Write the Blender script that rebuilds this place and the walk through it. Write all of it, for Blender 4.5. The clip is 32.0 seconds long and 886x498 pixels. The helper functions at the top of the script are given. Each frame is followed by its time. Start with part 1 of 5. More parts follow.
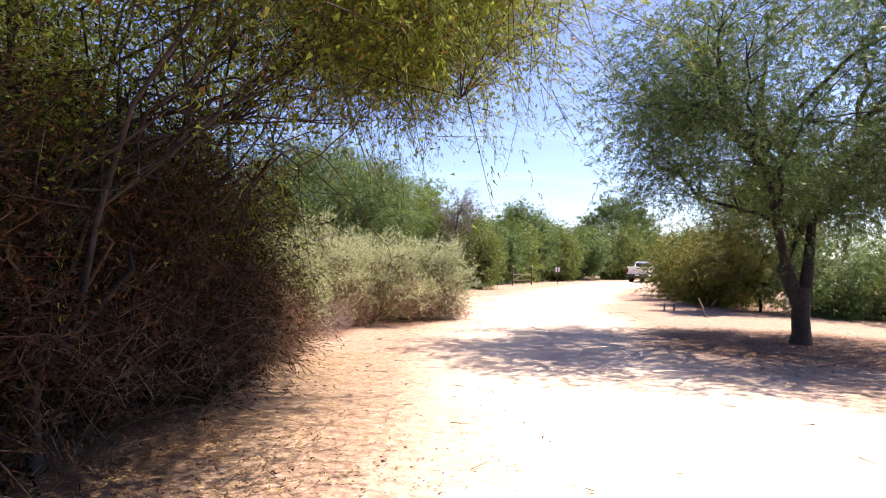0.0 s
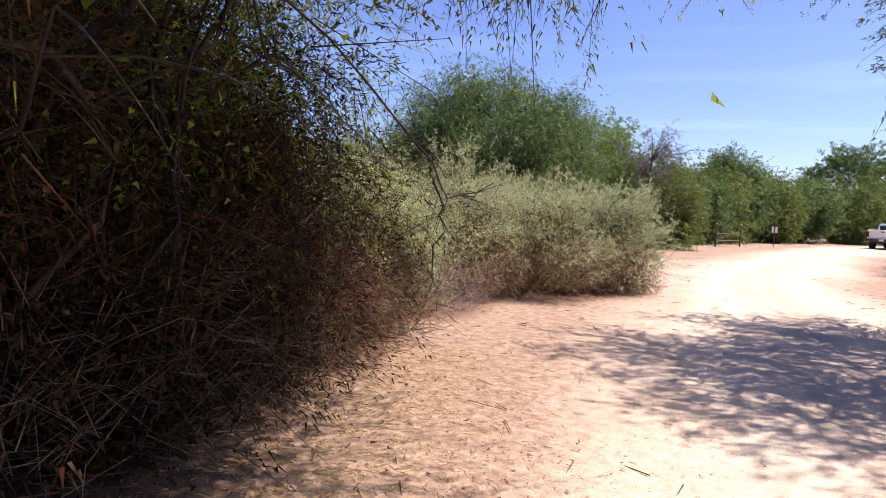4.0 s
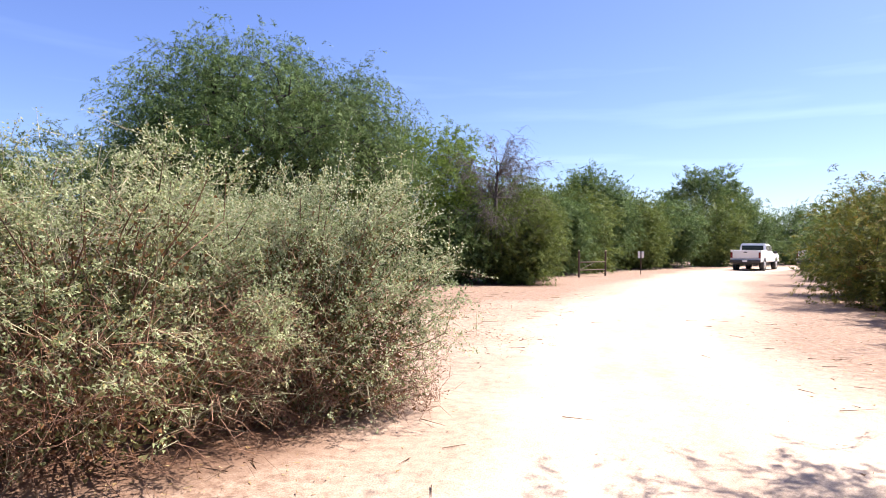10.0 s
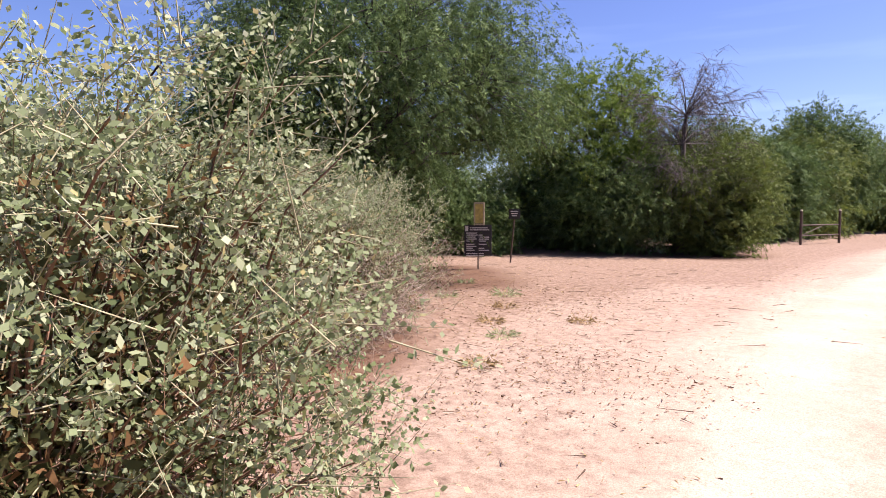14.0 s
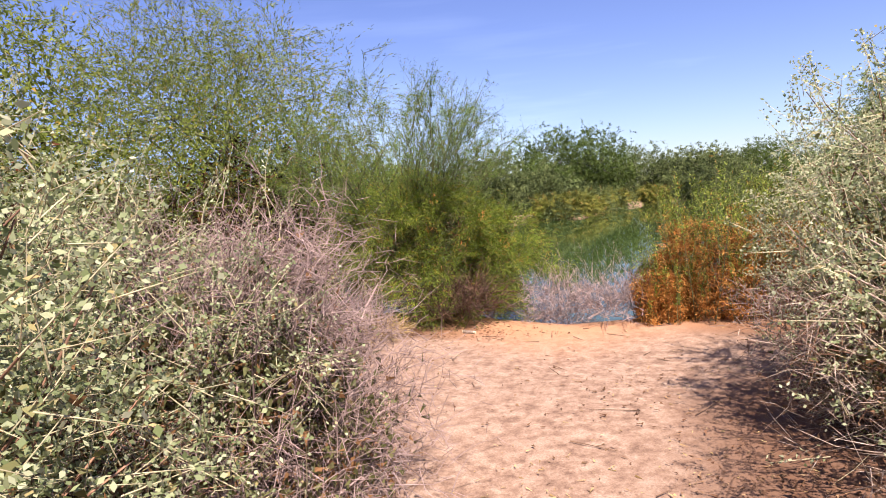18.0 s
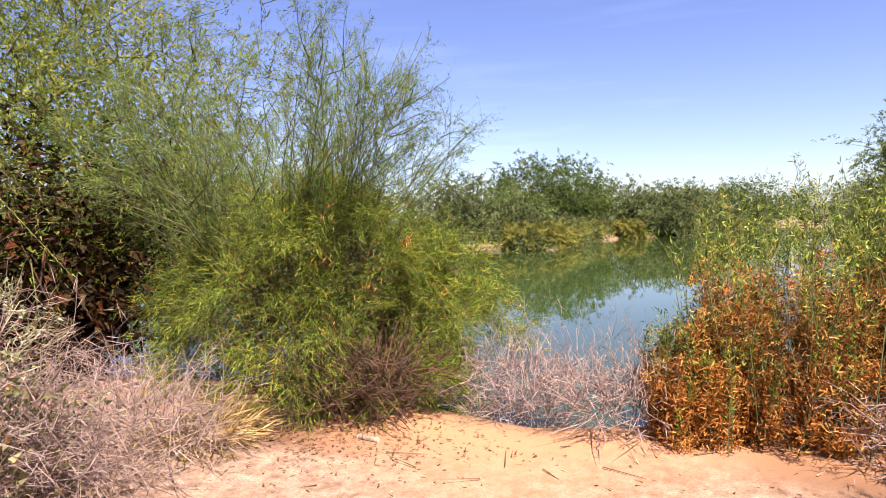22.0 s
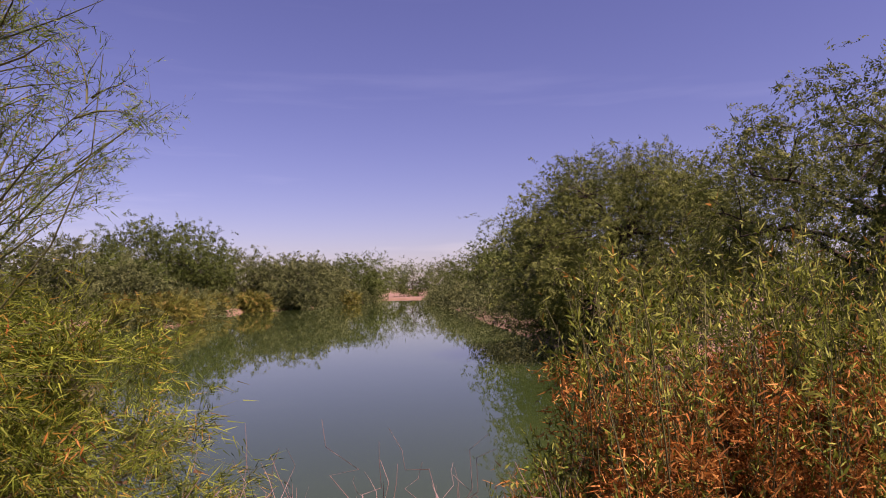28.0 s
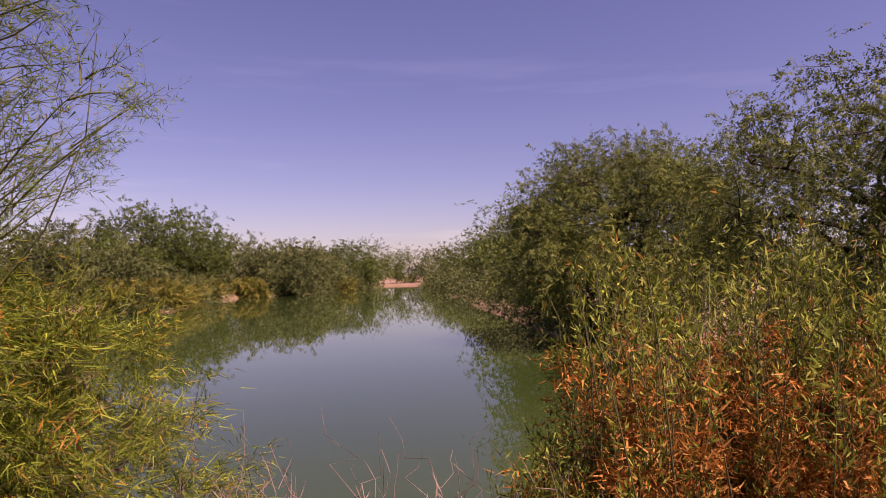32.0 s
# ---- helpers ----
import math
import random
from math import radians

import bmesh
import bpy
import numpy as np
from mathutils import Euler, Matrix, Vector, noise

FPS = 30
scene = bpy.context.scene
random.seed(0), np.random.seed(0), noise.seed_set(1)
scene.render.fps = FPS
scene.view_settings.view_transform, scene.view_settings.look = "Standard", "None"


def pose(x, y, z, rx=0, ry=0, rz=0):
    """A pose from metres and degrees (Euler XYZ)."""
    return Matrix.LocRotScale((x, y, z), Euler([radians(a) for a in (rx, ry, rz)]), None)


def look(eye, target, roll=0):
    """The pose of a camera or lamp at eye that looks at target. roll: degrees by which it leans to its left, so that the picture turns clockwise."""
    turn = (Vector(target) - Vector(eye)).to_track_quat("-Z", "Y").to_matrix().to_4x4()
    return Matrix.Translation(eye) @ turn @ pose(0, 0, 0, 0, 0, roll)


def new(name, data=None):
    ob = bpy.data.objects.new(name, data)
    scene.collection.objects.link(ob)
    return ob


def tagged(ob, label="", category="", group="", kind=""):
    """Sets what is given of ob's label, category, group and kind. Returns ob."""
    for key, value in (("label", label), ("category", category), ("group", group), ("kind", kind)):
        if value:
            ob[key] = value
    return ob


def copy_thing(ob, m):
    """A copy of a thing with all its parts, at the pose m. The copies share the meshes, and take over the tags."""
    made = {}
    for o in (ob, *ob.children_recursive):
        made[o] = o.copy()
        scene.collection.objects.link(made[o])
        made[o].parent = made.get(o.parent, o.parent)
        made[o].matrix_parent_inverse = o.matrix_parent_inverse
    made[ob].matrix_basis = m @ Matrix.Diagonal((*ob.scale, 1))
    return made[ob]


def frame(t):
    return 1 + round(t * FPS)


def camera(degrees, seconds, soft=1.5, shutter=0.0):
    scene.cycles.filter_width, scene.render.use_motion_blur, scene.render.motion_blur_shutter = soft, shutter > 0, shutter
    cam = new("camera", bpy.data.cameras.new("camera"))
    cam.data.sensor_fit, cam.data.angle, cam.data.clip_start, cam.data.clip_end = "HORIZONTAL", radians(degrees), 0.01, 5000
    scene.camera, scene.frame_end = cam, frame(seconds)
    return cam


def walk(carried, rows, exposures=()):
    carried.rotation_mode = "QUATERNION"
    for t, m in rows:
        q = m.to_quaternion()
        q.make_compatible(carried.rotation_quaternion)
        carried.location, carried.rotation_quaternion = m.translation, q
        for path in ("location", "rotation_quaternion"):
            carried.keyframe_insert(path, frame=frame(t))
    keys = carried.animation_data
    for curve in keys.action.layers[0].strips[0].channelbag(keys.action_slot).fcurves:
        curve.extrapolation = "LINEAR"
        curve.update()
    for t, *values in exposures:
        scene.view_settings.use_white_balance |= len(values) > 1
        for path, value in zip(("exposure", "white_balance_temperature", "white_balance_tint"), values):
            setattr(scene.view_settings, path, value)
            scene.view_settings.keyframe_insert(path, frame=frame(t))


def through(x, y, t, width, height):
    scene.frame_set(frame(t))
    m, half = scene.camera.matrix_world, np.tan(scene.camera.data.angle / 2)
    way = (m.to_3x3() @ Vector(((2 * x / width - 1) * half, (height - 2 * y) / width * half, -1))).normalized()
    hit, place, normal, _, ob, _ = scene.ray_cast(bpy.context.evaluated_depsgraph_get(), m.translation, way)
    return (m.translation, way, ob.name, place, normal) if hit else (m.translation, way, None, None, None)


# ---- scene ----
cam = camera(70, 32.0, 1.0)
PATH = [
    (0, pose(0.000, 0.000, 1.509, 91.19, -1.11, 4.85)),
    (0.5, pose(0.050, 0.463, 1.504, 90.01, -2.33, 3.40)),
    (1, pose(0.056, 0.876, 1.539, 90.52, -2.44, 9.00)),
    (1.5, pose(0.135, 1.338, 1.491, 91.86, -1.19, 3.90)),
    (2, pose(0.153, 1.833, 1.525, 90.03, -1.75, 7.66)),
    (2.5, pose(0.128, 2.378, 1.511, 90.39, -1.12, 7.98)),
    (3, pose(0.067, 2.926, 1.483, 91.25, -0.48, 10.97)),
    (3.5, pose(-0.068, 3.422, 1.521, 88.82, -1.53, 18.54)),
    (5.5, pose(-0.630, 5.725, 1.486, 83.72, -3.92, 23.65)),
    (6, pose(-0.571, 6.386, 1.523, 84.67, -4.36, 22.01)),
    (6.5, pose(-0.556, 7.038, 1.578, 86.64, -2.81, 24.52)),
    (7, pose(-0.422, 7.814, 1.487, 87.44, -3.35, 21.33)),
    (7.5, pose(-0.326, 8.607, 1.404, 87.35, -3.84, 19.35)),
    (8, pose(-0.321, 9.261, 1.479, 87.16, -2.17, 21.80)),
    (8.5, pose(-0.251, 9.930, 1.451, 87.57, -2.97, 17.20)),
    (9, pose(-0.179, 10.512, 1.433, 86.09, -1.24, 22.63)),
    (9.5, pose(0.081, 11.026, 1.516, 88.68, -2.56, 14.49)),
    (10, pose(0.367, 11.475, 1.445, 89.81, -0.58, 10.84)),
    (10.5, pose(0.625, 12.032, 1.520, 89.19, -0.01, 2.31)),
    (11, pose(0.718, 12.599, 1.468, 89.33, -0.17, 3.40)),
    (11.5, pose(0.669, 13.182, 1.466, 88.09, 0.86, 7.59)),
    (12, pose(0.609, 13.746, 1.413, 87.33, -0.21, 11.55)),
    (12.5, pose(0.547, 14.252, 1.484, 87.73, -1.63, 14.33)),
    (13, pose(0.490, 14.740, 1.545, 89.34, 0.49, 16.16)),
    (13.5, pose(0.433, 15.169, 1.549, 85.72, 0.05, 25.01)),
    (15.5, pose(-0.011, 17.775, 1.502, 89.64, -0.38, 32.14)),
    (16, pose(-0.143, 18.208, 1.564, 89.95, -0.13, 43.49)),
    (16.5, pose(-0.366, 18.524, 1.490, 86.87, 0.92, 66.05)),
    (17, pose(-0.685, 18.725, 1.613, 87.59, 1.44, 78.73)),
    (17.5, pose(-1.082, 18.881, 1.499, 89.31, 1.37, 93.29)),
    (18, pose(-1.489, 18.994, 1.569, 85.67, 4.57, 105.24)),
    (18.5, pose(-1.845, 19.063, 1.629, 82.16, 2.19, 105.75)),
    (19, pose(-2.202, 19.026, 1.611, 85.44, 4.77, 116.21)),
    (19.5, pose(-2.644, 18.971, 1.535, 91.77, 6.91, 113.70)),
    (20, pose(-3.209, 18.871, 1.554, 91.68, 4.65, 103.48)),
    (20.5, pose(-3.620, 18.818, 1.529, 88.59, 3.29, 104.96)),
    (21, pose(-3.996, 18.708, 1.500, 90.88, 2.06, 96.49)),
    (21.5, pose(-4.330, 18.730, 1.460, 91.12, 3.65, 99.45)),
    (22, pose(-4.659, 18.746, 1.482, 87.79, 1.60, 102.86)),
    (22.5, pose(-5.008, 18.708, 1.471, 86.78, 1.90, 99.13)),
    (23, pose(-5.271, 18.762, 1.442, 87.11, 1.26, 102.66)),
    (23.5, pose(-5.507, 18.758, 1.473, 90.92, -0.99, 100.35)),
    (24, pose(-5.818, 18.603, 1.442, 92.60, -0.89, 92.43)),
    (24.5, pose(-6.062, 18.524, 1.418, 93.65, -1.29, 92.87)),
    (25, pose(-6.202, 18.437, 1.409, 95.19, -1.77, 88.31)),
    (25.5, pose(-6.335, 18.307, 1.402, 94.67, -1.06, 86.15)),
    (26, pose(-6.455, 18.241, 1.354, 94.88, 3.02, 85.77)),
    (26.5, pose(-6.636, 18.145, 1.444, 93.71, -0.72, 77.99)),
    (28.5, pose(-7.174, 17.982, 1.495, 93.52, 1.95, 68.11)),
    (29, pose(-7.174, 17.982, 1.496, 93.31, 2.04, 67.87)),
    (29.5, pose(-7.174, 17.981, 1.496, 92.85, 1.12, 68.16)),
    (30, pose(-7.175, 17.982, 1.496, 92.47, 0.97, 68.21)),
    (30.5, pose(-7.177, 17.982, 1.496, 91.88, 0.70, 68.12)),
    (31, pose(-7.177, 17.983, 1.496, 91.72, 0.67, 68.15)),
    (31.5, pose(-7.176, 17.982, 1.496, 92.17, 0.92, 68.37)),
    (32, pose(-7.175, 17.983, 1.496, 92.34, 0.85, 68.66)),
]
walk(cam, PATH, [(0, 1.95, 7300, 16), (3, 1.3, 7000, 18), (6, 1.75, 6700, 13), (9, 1.8, 6700, 12), (11.2, 1.12, 6600, 21), (12.2, 0.95, 6500, 28), (13.5, 1.15, 6700, 23), (16, 1.7, 6700, 17), (17.5, 1.45, 6900, 20), (19, 1.6, 7700, 22), (20.3, 1.87, 7800, 16), (22, 1.7, 7600, 21), (23, 1.87, 8200, 20), (24.3, 1.75, 8100, 22), (26, 0.86, 7700, 42), (29, 0.8, 8500, 54), (32, 0.85, 9100, 55)])

# ---- world, sun ----
SUN_DIR = Vector((0.62, 0.36, 1.06)).normalized()
world = bpy.data.worlds.new("sky")
scene.world = world
world.use_nodes = True
wn = world.node_tree.nodes
wl = world.node_tree.links
sky = wn.new("ShaderNodeTexSky")
sky.sky_type = "NISHITA"
sky.sun_disc = False
sky.sun_elevation = math.asin(SUN_DIR.z)
sky.sun_rotation = math.atan2(SUN_DIR.x, SUN_DIR.y)
sky.air_density = 1.0
sky.dust_density = 0.7
sky.ozone_density = 8.0
wn["Background"].inputs[1].default_value = 0.075
deep = wn.new("ShaderNodeHueSaturation")
deep.inputs["Saturation"].default_value = 1.05
deep.inputs["Hue"].default_value = 0.517
wl.new(sky.outputs[0], deep.inputs["Color"])
wtc = wn.new("ShaderNodeTexCoord")
wmap = wn.new("ShaderNodeMapping")
wmap.inputs["Scale"].default_value = (1.0, 1.0, 11.0)
wnoise = wn.new("ShaderNodeTexNoise")
wnoise.inputs["Scale"].default_value = 1.9
wnoise.inputs["Detail"].default_value = 4.0
wramp = wn.new("ShaderNodeValToRGB")
wramp.color_ramp.elements[0].position, wramp.color_ramp.elements[1].position = 0.56, 0.8
wramp.color_ramp.elements[1].color = (0.7, 0.7, 0.7, 1)
cirrus = wn.new("ShaderNodeMix")
cirrus.data_type, cirrus.blend_type = "RGBA", "MULTIPLY"
cirrus.inputs[7].default_value = (1.5, 1.36, 1.16, 1)
wl.new(wtc.outputs["Generated"], wmap.inputs["Vector"])
wl.new(wmap.outputs[0], wnoise.inputs["Vector"])
wl.new(wnoise.outputs[0], wramp.inputs[0])
wl.new(wramp.outputs[0], cirrus.inputs[0])
wl.new(deep.outputs[0], cirrus.inputs[6])
wl.new(cirrus.outputs[2], wn["Background"].inputs[0])

sun = new("sun", bpy.data.lights.new("sun", "SUN"))
sun.data.energy = 5.0
sun.data.angle = radians(0.53)
sun.data.color = (1.0, 0.95, 0.87)
sun.matrix_world = look(SUN_DIR * 60, (0, 0, 0))


# ---- materials ----
def base_mat(name, rough=0.8, metal=0.0):
    m = bpy.data.materials.new(name)
    m.use_nodes = True
    nt = m.node_tree
    p = nt.nodes["Principled BSDF"]
    p.inputs["Roughness"].default_value = rough
    p.inputs["Metallic"].default_value = metal
    return m, nt, p


def ramp_of(nt, stops):
    r = nt.nodes.new("ShaderNodeValToRGB")
    el = r.color_ramp.elements
    while len(el) < len(stops):
        el.new(0.5)
    for e, (pos, col) in zip(el, stops):
        e.position = pos
        e.color = (*col, 1)
    return r


def noise_of(nt, scale, detail=4.0, rough=0.55, space="Object"):
    tc = nt.nodes.new("ShaderNodeTexCoord")
    n = nt.nodes.new("ShaderNodeTexNoise")
    n.inputs["Scale"].default_value = scale
    n.inputs["Detail"].default_value = detail
    n.inputs["Roughness"].default_value = rough
    nt.links.new(tc.outputs[space], n.inputs["Vector"])
    return n


def mix_of(nt, a, b, fac, mode="MIX"):
    m = nt.nodes.new("ShaderNodeMix")
    m.data_type = "RGBA"
    m.blend_type = mode
    for sock, v in ((m.inputs[6], a), (m.inputs[7], b), (m.inputs[0], fac)):
        if isinstance(v, bpy.types.NodeSocket):
            nt.links.new(v, sock)
        elif isinstance(v, (int, float)):
            sock.default_value = v
        else:
            sock.default_value = (*v, 1)
    return m.outputs[2]


def leaf_mat(name, dark, mid, light, dry=None, dry_share=0.06, through=0.35, patch=0.9, rough=0.6, leaflets=0):
    """Foliage: every leaf its own tone, larger patches of tone, some light passing through."""
    m, nt, p = base_mat(name, rough)
    geo = nt.nodes.new("ShaderNodeNewGeometry")
    stops = [(0.0, dark), (0.5, mid), (1.0 - dry_share - 0.02 if dry else 1.0, light)]
    if dry:
        stops += [(1.0 - dry_share, dry), (1.0, dry)]
    r = ramp_of(nt, stops)
    nt.links.new(geo.outputs["Random Per Island"], r.inputs[0])
    n = noise_of(nt, patch, 3.0)
    r2 = ramp_of(nt, [(0.3, (0.46, 0.49, 0.44)), (0.7, (0.96, 0.92, 0.88))])
    nt.links.new(n.outputs[0], r2.inputs[0])
    col = mix_of(nt, r.outputs[0], r2.outputs[0], 1.0, "MULTIPLY")
    nt.links.new(col, p.inputs["Base Color"])
    p.inputs["Specular IOR Level"].default_value = 0.12
    tr = nt.nodes.new("ShaderNodeBsdfTranslucent")
    nt.links.new(col, tr.inputs[0])
    mx = nt.nodes.new("ShaderNodeMixShader")
    mx.inputs[0].default_value = through
    nt.links.new(p.outputs[0], mx.inputs[1])
    nt.links.new(tr.outputs[0], mx.inputs[2])
    out = mx.outputs[0]
    if leaflets:
        # a compound leaf is open between its leaflets
        tc = nt.nodes.new("ShaderNodeTexCoord")
        vo = nt.nodes.new("ShaderNodeTexVoronoi")
        vo.inputs["Scale"].default_value = leaflets
        nt.links.new(tc.outputs["Object"], vo.inputs["Vector"])
        gap = nt.nodes.new("ShaderNodeMath")
        gap.operation = "GREATER_THAN"
        gap.inputs[1].default_value = 0.5
        nt.links.new(vo.outputs["Distance"], gap.inputs[0])
        cut = nt.nodes.new("ShaderNodeMixShader")
        nt.links.new(gap.outputs[0], cut.inputs[0])
        nt.links.new(out, cut.inputs[1])
        nt.links.new(nt.nodes.new("ShaderNodeBsdfTransparent").outputs[0], cut.inputs[2])
        out = cut.outputs[0]
    nt.links.new(out, nt.nodes["Material Output"].inputs[0])
    return m


def bark_mat(name, dark, light, scale=14.0, rough=0.85, bump=0.4):
    m, nt, p = base_mat(name, rough)
    n = noise_of(nt, scale, 6.0, 0.65)
    r = ramp_of(nt, [(0.3, dark), (0.7, light)])
    nt.links.new(n.outputs[0], r.inputs[0])
    geo = nt.nodes.new("ShaderNodeNewGeometry")
    r2 = ramp_of(nt, [(0.0, (0.5, 0.5, 0.5)), (1.0, (1.0, 1.0, 1.0))])
    nt.links.new(geo.outputs["Random Per Island"], r2.inputs[0])
    col = mix_of(nt, r.outputs[0], r2.outputs[0], 1.0, "MULTIPLY")
    nt.links.new(col, p.inputs["Base Color"])
    b = nt.nodes.new("ShaderNodeBump")
    b.inputs["Strength"].default_value = bump
    b.inputs["Distance"].default_value = 0.02
    nt.links.new(n.outputs[0], b.inputs["Height"])
    nt.links.new(b.outputs[0], p.inputs["Normal"])
    return m


def plain_mat(name, col, rough=0.6, metal=0.0, vary=0.15, scale=8.0):
    m, nt, p = base_mat(name, rough, metal)
    n = noise_of(nt, scale, 5.0)
    lo, hi = 1 - vary, 1 + vary
    r = ramp_of(nt, [(0.3, [c * lo for c in col]), (0.7, [min(1, c * hi) for c in col])])
    nt.links.new(n.outputs[0], r.inputs[0])
    nt.links.new(r.outputs[0], p.inputs["Base Color"])
    return m


SALT_LEAF = leaf_mat("saltbush_leaf", (0.19, 0.245, 0.10), (0.44, 0.515, 0.285), (0.71, 0.765, 0.53), (0.55, 0.48, 0.22), 0.06, 0.48, 1.2)
SALT_TWIG = bark_mat("saltbush_twig", (0.26, 0.22, 0.13), (0.56, 0.52, 0.34), 9.0)
RED_TWIG = bark_mat("reddish_twig", (0.13, 0.06, 0.035), (0.36, 0.20, 0.13), 6.0)
PINK_TWIG = bark_mat("pinkish_twig", (0.17, 0.11, 0.10), (0.42, 0.31, 0.29), 6.0)
DEAD_TWIG = bark_mat("dead_twig", (0.24, 0.17, 0.13), (0.60, 0.49, 0.41), 6.0)
RUST_TWIG = bark_mat("rust_brown_twig", (0.075, 0.03, 0.016), (0.24, 0.115, 0.065), 6.0)
# rust twig at half tone, darkening the thicket's twigs in place of shade
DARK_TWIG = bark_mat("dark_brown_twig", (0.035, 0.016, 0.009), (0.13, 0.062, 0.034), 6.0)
TAN_TWIG = bark_mat("tan_twig", (0.10, 0.07, 0.05), (0.30, 0.225, 0.165), 6.0)
BROWN_TWIG = bark_mat("brown_twig", (0.06, 0.032, 0.02), (0.20, 0.115, 0.07), 6.0)
MESQ_LEAF = leaf_mat("mesquite_leaf", (0.075, 0.125, 0.045), (0.13, 0.205, 0.072), (0.225, 0.32, 0.12), None, 0.0, 0.28, 0.5, leaflets=40)
THICK_LEAF = leaf_mat("thicket_leaf", (0.11, 0.145, 0.025), (0.22, 0.285, 0.05), (0.39, 0.48, 0.095), (0.33, 0.18, 0.06), 0.09, 0.45, 0.5)
# brown low leaves, taken near black to paint in the thicket's deep shade
THICK_SHADE = leaf_mat("thicket_shaded_leaf", (0.014, 0.009, 0.003), (0.036, 0.022, 0.008), (0.075, 0.045, 0.016), (0.12, 0.045, 0.018), 0.14, 0.15, 0.6)
OLIVE_LEAF = leaf_mat("olive_leaf", (0.095, 0.135, 0.035), (0.155, 0.205, 0.055), (0.24, 0.30, 0.085), None, 0.0, 0.28, 0.3, leaflets=36)
BRIGHT_LEAF = leaf_mat("bright_leaf", (0.10, 0.17, 0.03), (0.17, 0.25, 0.05), (0.25, 0.33, 0.08), None, 0.0, 0.45, 0.5, leaflets=22)
YELLOW_LEAF = leaf_mat("yellowish_leaf", (0.09, 0.11, 0.025), (0.17, 0.185, 0.04), (0.29, 0.28, 0.065), (0.32, 0.22, 0.07), 0.08, 0.25, 0.6, leaflets=36)
PALO_LEAF = leaf_mat("palo_verde_leaf", (0.06, 0.10, 0.014), (0.165, 0.245, 0.032), (0.36, 0.445, 0.075), (0.44, 0.28, 0.055), 0.07, 0.3, 1.3)
PALO_TOP = leaf_mat("palo_verde_top_leaf", (0.08, 0.15, 0.03), (0.16, 0.27, 0.06), (0.29, 0.43, 0.11), (0.40, 0.29, 0.07), 0.04, 0.4, 1.0)
PALO_CROWN = leaf_mat("palo_verde_crown_leaf", (0.10, 0.14, 0.025), (0.19, 0.25, 0.045), (0.33, 0.40, 0.085), (0.40, 0.28, 0.07), 0.06, 0.4, 1.0)
REED_LEAF = leaf_mat("seepwillow_leaf", (0.05, 0.085, 0.012), (0.19, 0.28, 0.04), (0.52, 0.61, 0.15), (0.45, 0.24, 0.06), 0.05, 0.35, 2.0)
SALT_PALE = leaf_mat("pale_saltbush_leaf", (0.18, 0.24, 0.105), (0.42, 0.50, 0.295), (0.69, 0.745, 0.54), (0.54, 0.47, 0.24), 0.05, 0.48, 1.2)
# inner leaves with shade put into their tone; the dry share is withered brown
INNER_LEAF = leaf_mat("shaded_inner_leaf", (0.075, 0.078, 0.032), (0.17, 0.18, 0.08), (0.28, 0.28, 0.14), (0.26, 0.14, 0.07), 0.2, 0.35, 1.5)
REED_DRY = leaf_mat("seepwillow_dry_leaf", (0.15, 0.052, 0.017), (0.50, 0.19, 0.046), (0.80, 0.42, 0.14), None, 0.0, 0.3, 2.0)
FAR_LEAF = leaf_mat("far_leaf", (0.05, 0.085, 0.02), (0.082, 0.13, 0.03), (0.135, 0.19, 0.05), None, 0.0, 0.2, 0.15, leaflets=12)
FAR_GREY = leaf_mat("far_grey_leaf", (0.07, 0.102, 0.038), (0.115, 0.152, 0.058), (0.18, 0.22, 0.09), None, 0.0, 0.2, 0.15, leaflets=12)
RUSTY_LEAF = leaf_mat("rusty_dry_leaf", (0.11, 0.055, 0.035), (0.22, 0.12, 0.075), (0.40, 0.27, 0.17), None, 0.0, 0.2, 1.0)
DEAD_BARK = bark_mat("dead_bark", (0.06, 0.045, 0.045), (0.16, 0.125, 0.12), 6.0)
BARK = bark_mat("mesquite_bark", (0.012, 0.009, 0.007), (0.06, 0.042, 0.032), 12.0)
GREY_BARK = bark_mat("grey_bark", (0.11, 0.09, 0.085), (0.27, 0.24, 0.23), 10.0)
GREEN_BARK = bark_mat("green_bark", (0.06, 0.075, 0.025), (0.16, 0.18, 0.06), 8.0)
STRAW = leaf_mat("straw", (0.28, 0.18, 0.085), (0.46, 0.32, 0.15), (0.62, 0.48, 0.27), None, 0.0, 0.2, 3.0)


# ---- geometry helpers ----
def obj_from(name, verts, faces, mat, parent=None, label="", smooth=False):
    """verts (n, 3); faces (m, k), all with k corners."""
    verts = np.asarray(verts, np.float32).reshape(-1, 3)
    faces = np.asarray(faces, np.int32)
    me = bpy.data.meshes.new(name)
    k = faces.shape[1]
    me.vertices.add(len(verts))
    me.vertices.foreach_set("co", verts.ravel())
    me.loops.add(faces.size)
    me.loops.foreach_set("vertex_index", faces.ravel())
    me.polygons.add(len(faces))
    me.polygons.foreach_set("loop_start", np.arange(0, faces.size, k, dtype=np.int32))
    if smooth:
        me.polygons.foreach_set("use_smooth", np.ones(len(faces), bool))
    me.materials.append(mat)
    me.update(calc_edges=True)
    ob = new(name, me)
    if parent is not None:
        ob.parent = parent
    if label:
        tagged(ob, label)
    return ob


def part(name, bm, mat, parent=None, label=""):
    me = bpy.data.meshes.new(name)
    bm.to_mesh(me)
    bm.free()
    me.materials.append(mat)
    ob = new(name, me)
    if parent is not None:
        ob.parent = parent
    if label:
        tagged(ob, label)
    return ob


